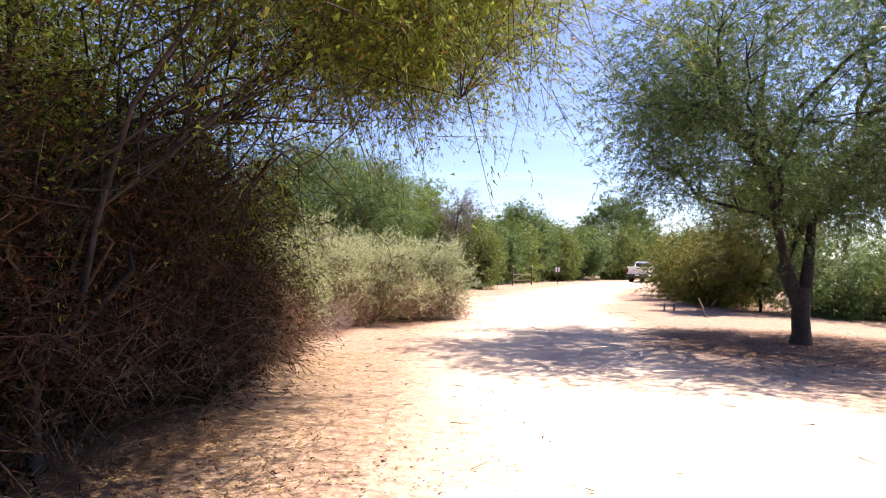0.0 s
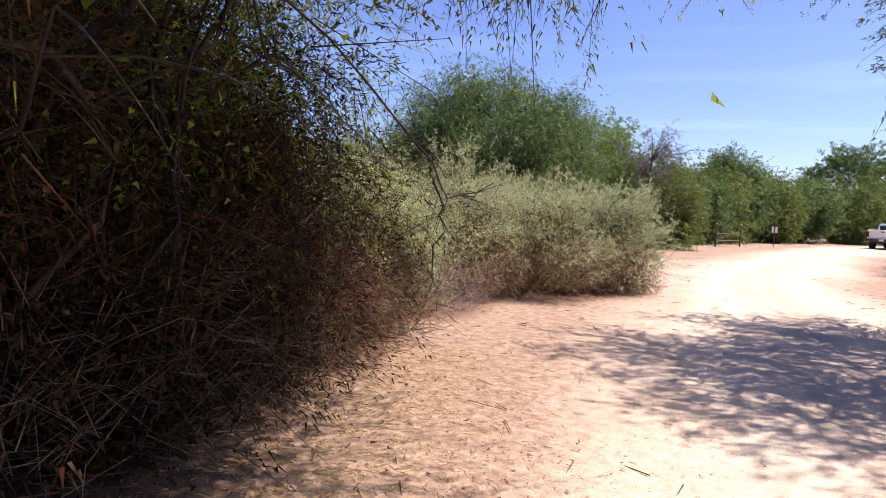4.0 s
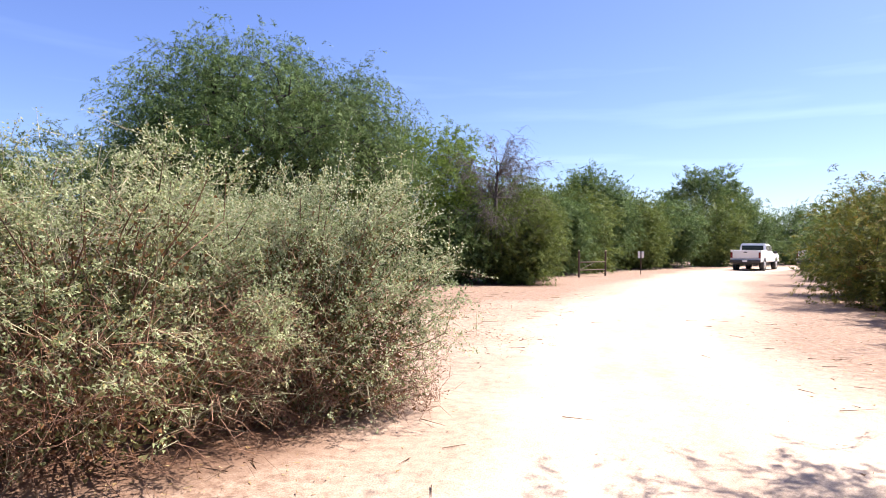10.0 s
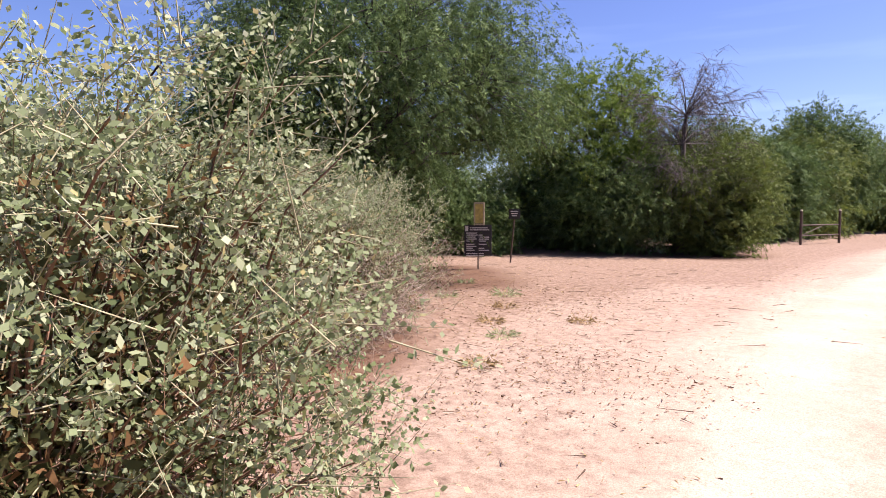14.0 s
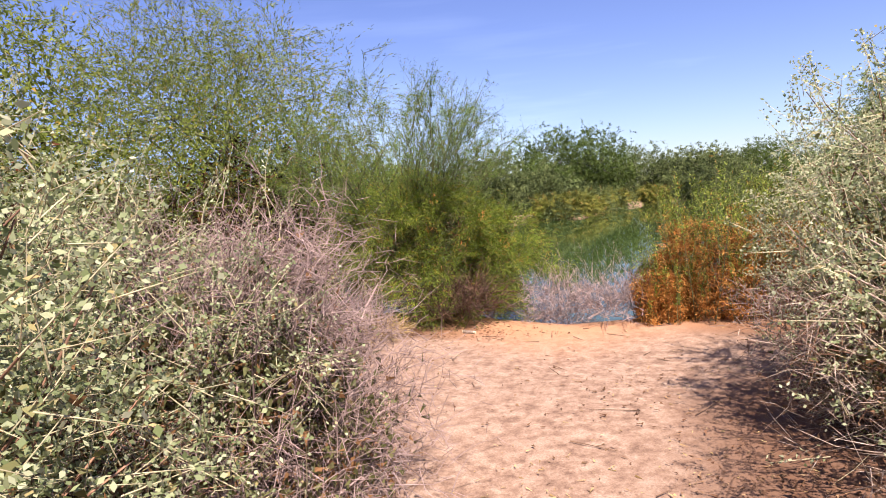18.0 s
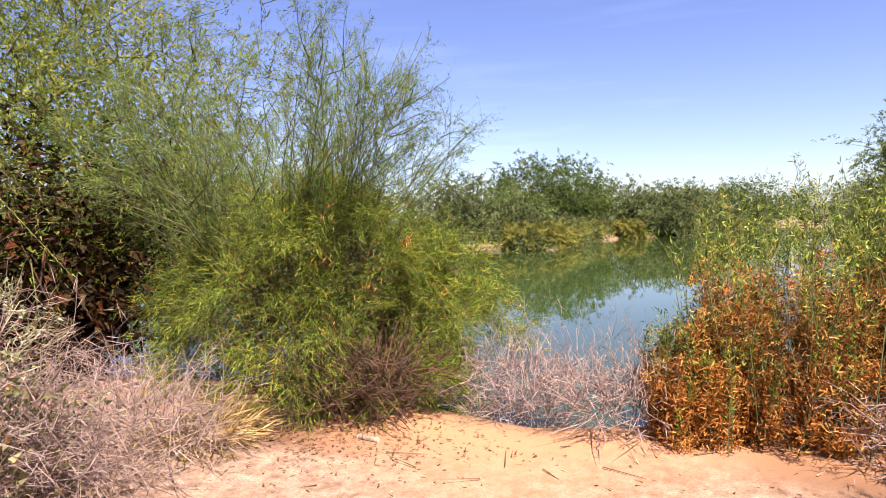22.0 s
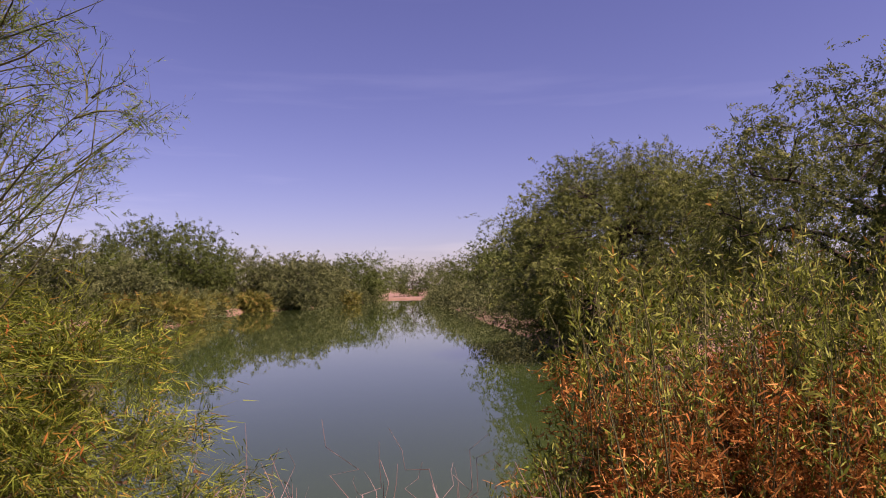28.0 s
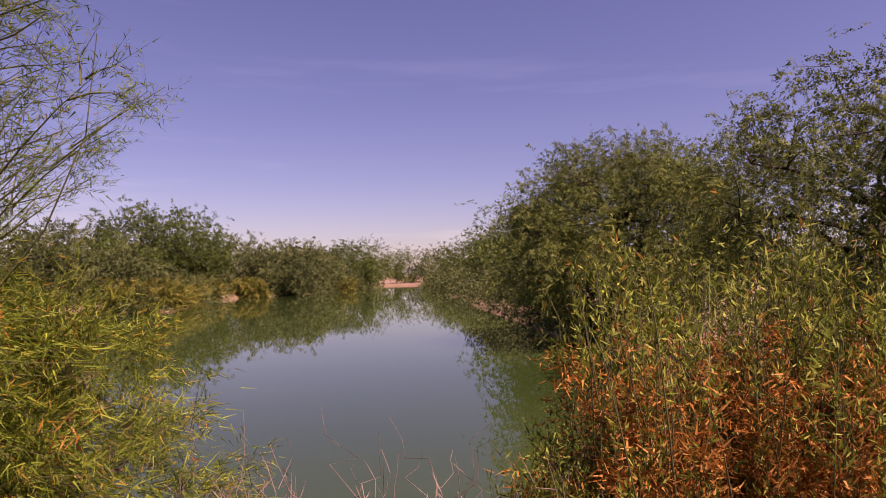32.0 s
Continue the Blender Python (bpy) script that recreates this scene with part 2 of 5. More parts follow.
def thing(name, x, y, z, label, category, group="", kind=""):
    ob = new(name)
    ob.empty_display_size = 0.2
    ob.matrix_world = pose(x, y, z)
    return tagged(ob, label, category, group, kind)


def box_bm(sx, sy, sz, cx=0, cy=0, cz=0, bevel=0.0, bm=None):
    bm = bm or bmesh.new()
    g = bmesh.ops.create_cube(bm, size=1, matrix=Matrix.Translation((cx, cy, cz)) @ Matrix.Diagonal((sx, sy, sz, 1)))
    if bevel:
        es = list({e for v in g["verts"] for e in v.link_edges})
        bmesh.ops.bevel(bm, geom=es, offset=bevel, segments=2, affect="EDGES", profile=0.6)
    return bm


def cyl_bm(r1, r2, a, b, seg=10, bm=None):
    """A tapered round bar from a to b."""
    bm = bm or bmesh.new()
    a, b = Vector(a), Vector(b)
    m = Matrix.Translation((a + b) / 2) @ (b - a).to_track_quat("Z", "Y").to_matrix().to_4x4()
    bmesh.ops.create_cone(bm, cap_ends=True, segments=seg, radius1=r1, radius2=r2, depth=(b - a).length, matrix=m)
    return bm


def unit(v):
    return v / np.maximum(np.linalg.norm(v, axis=-1, keepdims=True), 1e-9)


def rand_dirs(rng, n):
    return unit(rng.normal(size=(n, 3)))


def tubes(points, radii, sides=3):
    """points (n, k, 3), radii (n, k): n bent bars of k rings. Returns verts, quads."""
    n, k, _ = points.shape
    tang = np.gradient(points, axis=1)
    tang = unit(tang)
    ref = np.where(np.abs(tang[..., 2:3]) > 0.9, np.array([1.0, 0, 0]), np.array([0, 0, 1.0]))
    u = unit(np.cross(tang, ref))
    w = np.cross(tang, u)
    a = np.arange(sides) * 2 * math.pi / sides
    ring = u[:, :, None] * np.cos(a)[:, None] + w[:, :, None] * np.sin(a)[:, None]
    v = points[:, :, None] + ring * radii[:, :, None, None]
    i = np.arange(n * k * sides).reshape(n, k, sides)
    j = np.roll(i, -1, axis=2)
    q = np.stack([i[:, :-1], j[:, :-1], j[:, 1:], i[:, 1:]], -1).reshape(-1, 4)
    return v.reshape(-1, 3), q


def join_geo(parts):
    vs, fs, off = [], [], 0
    for v, f in parts:
        vs.append(v)
        fs.append(f + off)
        off += len(v)
    return np.concatenate(vs), np.concatenate(fs)


def leaves(base, way, normal, length, width, tri=False):
    """Pointed leaf blades: a base, the widest line and a tip; tri: small leaflets with a straight base."""
    side = unit(np.cross(way, normal)) * (width / 2)[:, None]
    if tri:
        v = np.stack([base - side, base + side, base + way * length[:, None]], 1)
        return v.reshape(-1, 3), np.arange(len(base) * 3).reshape(-1, 3)
    mid = base + way * (length * 0.45)[:, None]
    v = np.stack([base, mid + side, base + way * length[:, None], mid - side], 1)
    return v.reshape(-1, 3), np.arange(len(base) * 4).reshape(-1, 4)


def sprays(rng, start, way, length, droop, per, size, width, r0=0.004, s_from=0.25, spread=0.9, jitter=0.02, rings=2, face=None, tri=False):
    """Twigs that bend down by droop, with leaves along them. Returns twig and leaf geometry."""
    n = len(start)
    s = np.linspace(0, 1, rings)[None, :, None]
    side = rng.normal(size=(n, 1, 3)) * 0.12 * length[:, None, None]
    pts = start[:, None] + way[:, None] * length[:, None, None] * s + side * s * (1 - s) * 2
    pts[..., 2] -= (droop * length)[:, None] * s[..., 0] ** 2
    rad = r0 * (1.0 - 0.75 * s[..., 0]) * np.ones((n, 1))
    tw = tubes(pts, rad)
    if per == 0:
        return tw, None
    idx = np.repeat(np.arange(n), per)
    t = rng.uniform(s_from, 1.0, len(idx))
    base = start[idx] + way[idx] * (length[idx] * t)[:, None] + side[idx, 0] * (t * (1 - t) * 2)[:, None]
    base[:, 2] -= droop[idx] * length[idx] * t**2
    base += rng.normal(size=base.shape) * jitter
    tang = way[idx].copy()
    tang[:, 2] -= 2 * droop[idx] * t
    lw = unit(unit(tang) + rand_dirs(rng, len(idx)) * spread)
    nor = rand_dirs(rng, len(idx))
    if face is not None:
        nor = unit(face[idx] + nor * 0.75)
        lw = unit(lw - nor * (lw * nor).sum(1, keepdims=True) * 0.85)
    ln = size * rng.uniform(0.6, 1.35, len(idx))
    wd = width * rng.uniform(0.7, 1.3, len(idx))
    return tw, leaves(base, lw, nor, ln, wd, tri)


def lumpy(rng, d, amount=0.25, k=7):
    """A radius factor for directions d, with soft lumps."""
    f = np.ones(len(d))
    for c in rand_dirs(rng, k):
        f += amount * np.exp(-(1 - d @ c) * 5) * rng.uniform(-1, 1)
    return f


WATER_Z = -0.3


# ---- kinds of plants ----
def zigzag(rng, start, end, r0, r1, rings=7, wob=0.05):
    """Crooked stems from start to end."""
    n = len(start)
    s = np.linspace(0, 1, rings)[None, :, None]
    ln = np.linalg.norm(end - start, axis=1)[:, None, None]
    pts = start[:, None] * (1 - s) + end[:, None] * s + rng.normal(size=(n, rings, 3)) * wob * ln * np.sin(math.pi * s)
    pts[..., 2] += 0.18 * ln[..., 0] * (s * (1 - s))[..., 0]
    return tubes(pts, (r0 + (r1 - r0) * s[..., 0]) * np.ones((n, 1)), 3), pts


def saltbush(x, y, rx, ry, h, seed, label, turn=0.0, twigs=1500, per=14, dead=0.3, dead_side=None, leaf=SALT_LEAF, leaf_size=0.026, group="saltbushes", sprigs=24, tri=True, dead_mat=DEAD_TWIG, side_cut=0.45, dry_leaves=4, lump=0.22, bare=1, twig_r=0.003, stem_mat=SALT_TWIG):
    """A rounded grey-green shrub: clumps of small leaves on crooked pale twigs, bare twigs low down."""
    rng = np.random.default_rng(seed)
    root = thing("saltbush", x, y, 0, label, "shrub", group)
    each = 15
    nc = twigs // each
    d = rand_dirs(rng, nc)
    d[:, 2] = np.abs(d[:, 2]) * 0.95 + 0.03
    d = unit(d)
    f = lumpy(rng, d, lump, 14) * rng.uniform(0.76, 1.02, nc) / (np.abs(d) ** 2.8).sum(1) ** (1 / 2.8)
    c = d * np.array([rx, ry, h]) * f[:, None] * 0.93
    c[:, :2] *= np.clip(0.86 + 0.5 * d[:, 2:3], 0, 0.97)
    stems, _ = zigzag(rng, c * np.array([0.12, 0.12, 0.0]) + np.array([0, 0, -0.02]), c, 0.010, 0.004)
    idx = np.repeat(np.arange(nc), each)
    n = len(idx)
    wide = 0.085 + 0.02 * (max(rx, ry) > 1.4)
    start = c[idx] + rng.normal(size=(n, 3)) * wide - d[idx] * 0.08
    way = unit(d[idx] * 0.7 + rand_dirs(rng, n) * 0.9 + np.array([0, 0, 0.15]))
    ln = rng.uniform(0.10, 0.34, n)
    low = c[idx, 2] / h < dead + rng.normal(size=n) * 0.11
    if dead_side is not None:
        sd = np.array([math.cos(radians(dead_side)), math.sin(radians(dead_side))])
        low |= (c[idx][:, :2] @ sd) / max(rx, ry) > side_cut + rng.normal(size=n) * 0.15
    hi = ~low
    face = unit(d[idx] + np.array([0, 0, 0.5]))
    tw1, lf = sprays(rng, start[hi], way[hi], ln[hi], rng.uniform(-0.1, 0.25, hi.sum()), per, leaf_size, leaf_size * 0.66, 0.003, 0.1, 1.0, 0.016, 2, face[hi] * 0.6, tri)
    # shoots that stand out of the outline, leafy towards the tip
    up = rng.choice(np.flatnonzero(d[:, 2] > 0.15), sprigs)
    sw = unit(d[up] * 0.7 + rand_dirs(rng, sprigs) * 0.35 + np.array([0, 0, 0.55]))
    sl = rng.uniform(0.3, 0.7, sprigs) * min(1.0, h / 2)
    tw5, lf5 = sprays(rng, c[up], sw, sl, rng.uniform(-0.1, 0.25, sprigs), per * 2, leaf_size, leaf_size * 0.62, 0.0035, 0.25, 1.0, 0.016, 4, None, tri)
    # bare forked twigs
    lo = np.repeat(np.flatnonzero(low), bare)
    nl = len(lo)
    ls = start[lo] + d[idx][lo] * rng.uniform(-0.3, 0.06, (nl, 1)) + rng.normal(size=(nl, 3)) * 0.1 * (bare > 1)
    lw = unit(rand_dirs(rng, nl) * 0.95 + d[idx][lo] * 0.25 + np.array([0, 0, 0.05]))
    ll = rng.uniform(0.14, 0.40, nl) * min(1, twig_r / 0.003)
    dr = rng.uniform(-0.5, 0.7, nl)
    tw2, dl2 = sprays(rng, ls, lw, ll, dr, dry_leaves, leaf_size * 0.9, leaf_size * 0.5, twig_r, 0.1, 1.2, 0.03, 3, None, True)
    m = nl * 3
    pick = rng.integers(0, max(nl, 1), m)
    st = ls[pick] + lw[pick] * (ll[pick] * rng.uniform(0.3, 0.95, m))[:, None]
    tw3 = leaves(st, unit(lw[pick] + rand_dirs(rng, m) * 1.0), rand_dirs(rng, m), rng.uniform(0.08, 0.24, m), np.full(m, twig_r * 1.3), False)
    # thicker crooked pale stems that cross the bare part
    ns = max(20, nl // 11)
    pk = rng.integers(0, max(nl, 1), ns)
    tw6, kn = zigzag(rng, ls[pk] * 0.72, ls[pk] * 1.0 + lw[pk] * rng.uniform(0.05, 0.3, (ns, 1)) + d[idx][lo][pk] * 0.06 + np.array([0, 0, 0.05]), 0.0055 * min(1, twig_r / 0.003) ** 2, 0.0015, 8, 0.09)
    kp, kj = rng.integers(0, ns, ns * 3), rng.integers(3, 8, ns * 3)
    tw7, _ = zigzag(rng, kn[kp, kj], kn[kp, kj] + unit(d[idx][lo][pk][kp] * 0.4 + rand_dirs(rng, ns * 3)) * rng.uniform(0.08, 0.3, (ns * 3, 1)), 0.003, 0.001, 4, 0.08)
    # inner leaves, some withered, coloured dark for shade between the clumps and the stems
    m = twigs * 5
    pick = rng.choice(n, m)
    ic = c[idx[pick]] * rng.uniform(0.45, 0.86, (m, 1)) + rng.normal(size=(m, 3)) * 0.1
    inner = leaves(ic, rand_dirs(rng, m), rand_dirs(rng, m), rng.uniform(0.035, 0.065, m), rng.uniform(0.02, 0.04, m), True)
    groups = [stems, tw1, tw5, tw6, tw7, tw2, tw3, lf, lf5, inner] + ([dl2] if dl2 else [])
    if turn:
        co, si = math.cos(radians(turn)), math.sin(radians(turn))
        rot = np.array([[co, si, 0], [-si, co, 0], [0, 0, 1]])
        for g in groups:
            g[0][:] = g[0] @ rot
    for g in groups:
        g[0][:, 2] = np.maximum(g[0][:, 2], 0.004)
    obj_from("foliage", *join_geo([lf, lf5]), leaf, root, "small pale grey-green leaves")
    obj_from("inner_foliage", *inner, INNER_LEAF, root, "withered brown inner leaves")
    tagged(obj_from("twig_tangle", *join_geo([tw1, tw5]), SALT_TWIG, root), kind="stuff")
    tagged(obj_from("deadwood", *join_geo([stems, tw2, tw3]), dead_mat, root, "bare dry twigs"), kind="stuff")
    tagged(obj_from("stem_tangle", *join_geo([tw6, tw7]), stem_mat, root, "pale crooked bare stems"), kind="stuff")
    if dl2 and nl:
        tagged(obj_from("dry_leaves", *dl2, RUSTY_LEAF, root, "dry reddish-brown leaves"), kind="stuff")
    return root


def trunk_geo(rng, base, top, r0, r1, rings=6, wobble=0.12, sides=8):
    s = np.linspace(0, 1, rings)
    pts = np.array(base)[None] * (1 - s[:, None]) + np.array(top)[None] * s[:, None]
    pts[1:-1] += rng.normal(size=(rings - 2, 3)) * wobble * np.linalg.norm(np.subtract(top, base)) * 0.35
    rad = r0 + (r1 - r0) * s
    rad[0] *= 1.3
    return tubes(pts[None], rad[None], sides), pts


def tree(name, x, y, h, rx, ry, zlow, seed, label, category="tree", stems=((0, 0),), trunk_r=0.14, fork=None, clumps=90, per_clump=14, per=16,
         size=0.06, width=0.016, spray=0.55, droop=0.5, leaf=MESQ_LEAF, bark=BARK, group="", spread=0.5, shell=0.55, offset=(0, 0), cut=None, r0=0.006, twig_share=0.2, lump=0.35, inner=40, inner_size=0.16, inner_mat=None):
    """A broad tree: stems, limbs to each clump, drooping sprays with narrow leaves."""
    rng = np.random.default_rng(seed)
    root = thing(name, x, y, 0, label, category, group)
    cz, hz = (h + zlow) / 2, (h - zlow) / 2
    d = rand_dirs(rng, clumps * 3)
    rad = rng.uniform(shell, 1.0, len(d)) ** 0.6
    c = d * (rad * lumpy(rng, d, lump, 10))[:, None] * np.array([rx, ry, hz]) * 0.86 + np.array([offset[0], offset[1], cz])
    if cut is not None:
        c = c[cut(c[:, 0], c[:, 1], c[:, 2])]
    c = c[:clumps]
    clumps = len(c)
    fork = fork if fork is not None else max(0.3, zlow * 0.5)
    geo, nodes = [], []
    if len(stems) > 1:
        geo.append(trunk_geo(rng, (0, 0, -0.06), (0.02, 0, fork * 0.75), trunk_r * 1.15, trunk_r * 1.0, 5, 0.05, 10)[0])
    for sx, sy in stems:
        top = (sx * 2.6 + offset[0] * 0.4, sy * 2.6 + offset[1] * 0.4, fork + (h - fork) * 0.45)
        g, pts = trunk_geo(rng, (sx * 0.12, sy * 0.12, -0.05 if len(stems) == 1 else fork * 0.55), top, trunk_r * (1.0 if len(stems) == 1 else 0.75), trunk_r * 0.3)
        geo.append(g)
        nodes.append(pts)
    nodes = np.concatenate([p[2:] for p in nodes])
    # boughs leave the stems, and limbs leave the boughs
    nb = max(6, clumps // 9)
    bt = c[rng.choice(clumps, nb, replace=False)] * 0.92
    st = nodes[(np.linalg.norm(bt[:, None] - nodes[None], axis=2) * rng.uniform(0.8, 1.25, (nb, len(nodes))) + np.maximum(0, nodes[None, :, 2] - bt[:, None, 2] + 0.3) * 2).argmin(1)]
    s = np.linspace(0, 1, 7)[None, :, None]
    ln = np.linalg.norm(bt - st, axis=1)[:, None, None]
    bend = rng.normal(size=(nb, 1, 3)) * 0.22 + np.array([0, 0, 0.3])
    wob = rng.normal(size=(nb, 7, 3)) * 0.035 * ln * (s * (1 - s) * 4)
    bough = st[:, None] * (1 - s) + bt[:, None] * s + bend * s * (1 - s) * ln + wob
    geo.append(tubes(bough, trunk_r * 0.38 * (1 - 0.75 * s[..., 0]) * np.ones((nb, 1)), 5))
    nodes = np.concatenate([nodes, bough[:, 2:].reshape(-1, 3)])
    st = nodes[(np.linalg.norm(c[:, None] - nodes[None], axis=2) + np.maximum(0, nodes[None, :, 2] - c[:, None, 2]) * 0.8).argmin(1)]
    s = np.linspace(0, 1, 4)[None, :, None]
    ln = np.linalg.norm(c - st, axis=1)[:, None, None]
    bend = rng.normal(size=(clumps, 1, 3)) * 0.3 + np.array([0, 0, 0.25])
    pts = st[:, None] * (1 - s) + c[:, None] * s + bend * s * (1 - s) * ln
    geo.append(tubes(pts, np.clip(trunk_r * 0.12, 0.008, 0.02) * (1 - 0.7 * s[..., 0]) * np.ones((clumps, 1)), 3))
    out = unit(c - np.array([offset[0], offset[1], cz - hz * 0.6]))
    n = clumps * per_clump
    idx = np.repeat(np.arange(clumps), per_clump)
    way = unit(out[idx] * 0.7 + rand_dirs(rng, n) * 0.9)
    start = c[idx] + rng.normal(size=(n, 3)) * spray * 0.45
    sl, sd = spray * rng.uniform(0.5, 1.3, n), droop * rng.uniform(0.4, 1.5, n)
    _, lf = sprays(rng, start, way, sl, sd, per, size * 1.6, width * 2.0, r0, 0.05, spread, size * 0.4, 2, None, True)
    some = rng.random(n) < twig_share
    tw, _ = sprays(rng, start[some], way[some], sl[some], sd[some], 0, 0, 0, r0, rings=2)
    m = clumps * inner
    ii = np.repeat(np.arange(clumps), inner)
    ic = c[ii] - out[ii] * spray * rng.uniform(0.35, 1.7, (m, 1)) + rng.normal(size=(m, 3)) * spray * 0.4
    big = leaves(ic, unit(out[ii] * 0.4 + rand_dirs(rng, m) * 0.6 - np.array([0, 0, 0.35])), unit(out[ii] + rand_dirs(rng, m) * 0.7), inner_size * 2.0 * rng.uniform(0.6, 1.3, m), inner_size * 1.3 * rng.uniform(0.6, 1.3, m), True)
    if inner_mat is None:
        lf = join_geo([lf, big])
    for g in (tw, lf, big):
        g[0][:, 2] = np.maximum(g[0][:, 2], WATER_Z if zlow < 0 else 0.01)
    v, f = join_geo([g if len(g[1]) == 0 else g for g in geo])
    obj_from("trunk", v, f, bark, root, smooth=True)
    obj_from("crown", *lf, leaf, root)
    # inner leaves in a darker material, the crown's inner shade put into colour
    if inner_mat is not None:
        obj_from("inner_foliage", *big, inner_mat, root, "dark withered inner leaves")
    if len(tw[0]):
        tagged(obj_from("twig_tangle", *tw, bark, root), kind="stuff")
    return root


# ---- ground and lake ----
LAKE = [(-10.7, 13.0), (-10.6, 15.2), (-10.5, 16.7), (-10.0, 17.4), (-9.6, 18.3), (-9.75, 19.5), (-9.9, 21.6), (-10.8, 24.2), (-14, 26.2), (-18, 27.0), (-25, 28.5), (-40, 33),
        (-75, 44), (-106, 54), (-112, 48), (-90, 37), (-72, 28), (-66, 21.5), (-60, 18.6), (-50, 17.6), (-45.5, 16.8), (-45, 15.2), (-46.5, 12), (-44, 7), (-38, 0), (-26, -2), (-14, 4), (-10, 9.5)]
ROAD = [(2.0, -60), (1.9, -10), (1.6, 4), (1.1, 14), (1.3, 22), (2.9, 30), (6.0, 42), (9.8, 53), (15, 63), (24, 73), (42, 84), (80, 95)]
TRAIL = [(0.5, 18.9), (-2.5, 19.0), (-5.5, 18.9), (-7.8, 18.3), (-8.7, 17.6)]


def to_line(px, py, line):
    """Distance to a polyline."""
    best = np.full(np.shape(px), 1e9)
    for (ax, ay), (bx, by) in zip(line, line[1:]):
        dx, dy = bx - ax, by - ay
        t = np.clip(((px - ax) * dx + (py - ay) * dy) / (dx * dx + dy * dy), 0, 1)
        best = np.minimum(best, np.hypot(px - ax - t * dx, py - ay - t * dy))
    return best


def lake_depth(px, py):
    """Distance to the shore, positive over the water."""
    d = to_line(px, py, LAKE + LAKE[:1])
    inside = np.zeros(np.shape(px), bool)
    for (ax, ay), (bx, by) in zip(LAKE, LAKE[1:] + LAKE[:1]):
        cross = (ay > py) != (by > py)
        inside ^= cross & (px < (bx - ax) * (py - ay) / (by - ay + 1e-12) + ax)
    return np.where(inside, d, -d)


def wave(px, py):
    return 0.5 * np.sin(px * 0.9 + 1.3 * np.sin(py * 0.5)) + 0.5 * np.sin(py * 1.1 + 1.7 * np.sin(px * 0.37 + 2))


def land_z(px, py):
    d = lake_depth(px, py)
    far = np.clip((np.hypot(px, py - 15) - 40) / 60, 0, 1)
    z = 0.02 * wave(px, py) + 0.012 * wave(px * 3.1, py * 2.7)
    z = z - 0.06 * np.exp(-np.maximum(0, to_line(px, py, TRAIL) - 0.4) ** 2)
    z = z + far * 0.15 * wave(px * 0.1, py * 0.1)
    bank = np.clip((d + 0.5) / 0.9, 0, 1)
    return z * (1 - bank) - bank**2 * 0.36 - np.clip(d - 0.3, 0, 4) * 0.35


def spaced(lo, hi, fine, far):
    mid = np.arange(lo, hi + fine / 2, fine)
    step, out = fine, [hi]
    while out[-1] < far:
        step *= 1.18
        out.append(out[-1] + step)
    right = np.array(out[1:])
    return np.concatenate([(lo + hi - right)[::-1], mid, right])


gx, gy = spaced(-10.5, 7.5, 0.24, 2500), spaced(-3, 36, 0.3, 2500)
gx = np.concatenate([gx[gx < -128], np.arange(-127, -24, 1.7), np.arange(-24, -10.6, 0.5), gx[gx > -10.6]])
gy = np.concatenate([gy[gy < -16], np.arange(-15.5, -3.2, 0.9), gy[(gy > -3.2) & (gy < 36.2)], np.arange(37, 66, 1.0), gy[gy > 66.5]])
mx_, my_ = np.meshgrid(gx, gy)
gz = land_z(mx_, my_)
gi = np.arange(mx_.size).reshape(mx_.shape)
gf = np.stack([gi[:-1, :-1], gi[:-1, 1:], gi[1:, 1:], gi[1:, :-1]], -1).reshape(-1, 4)


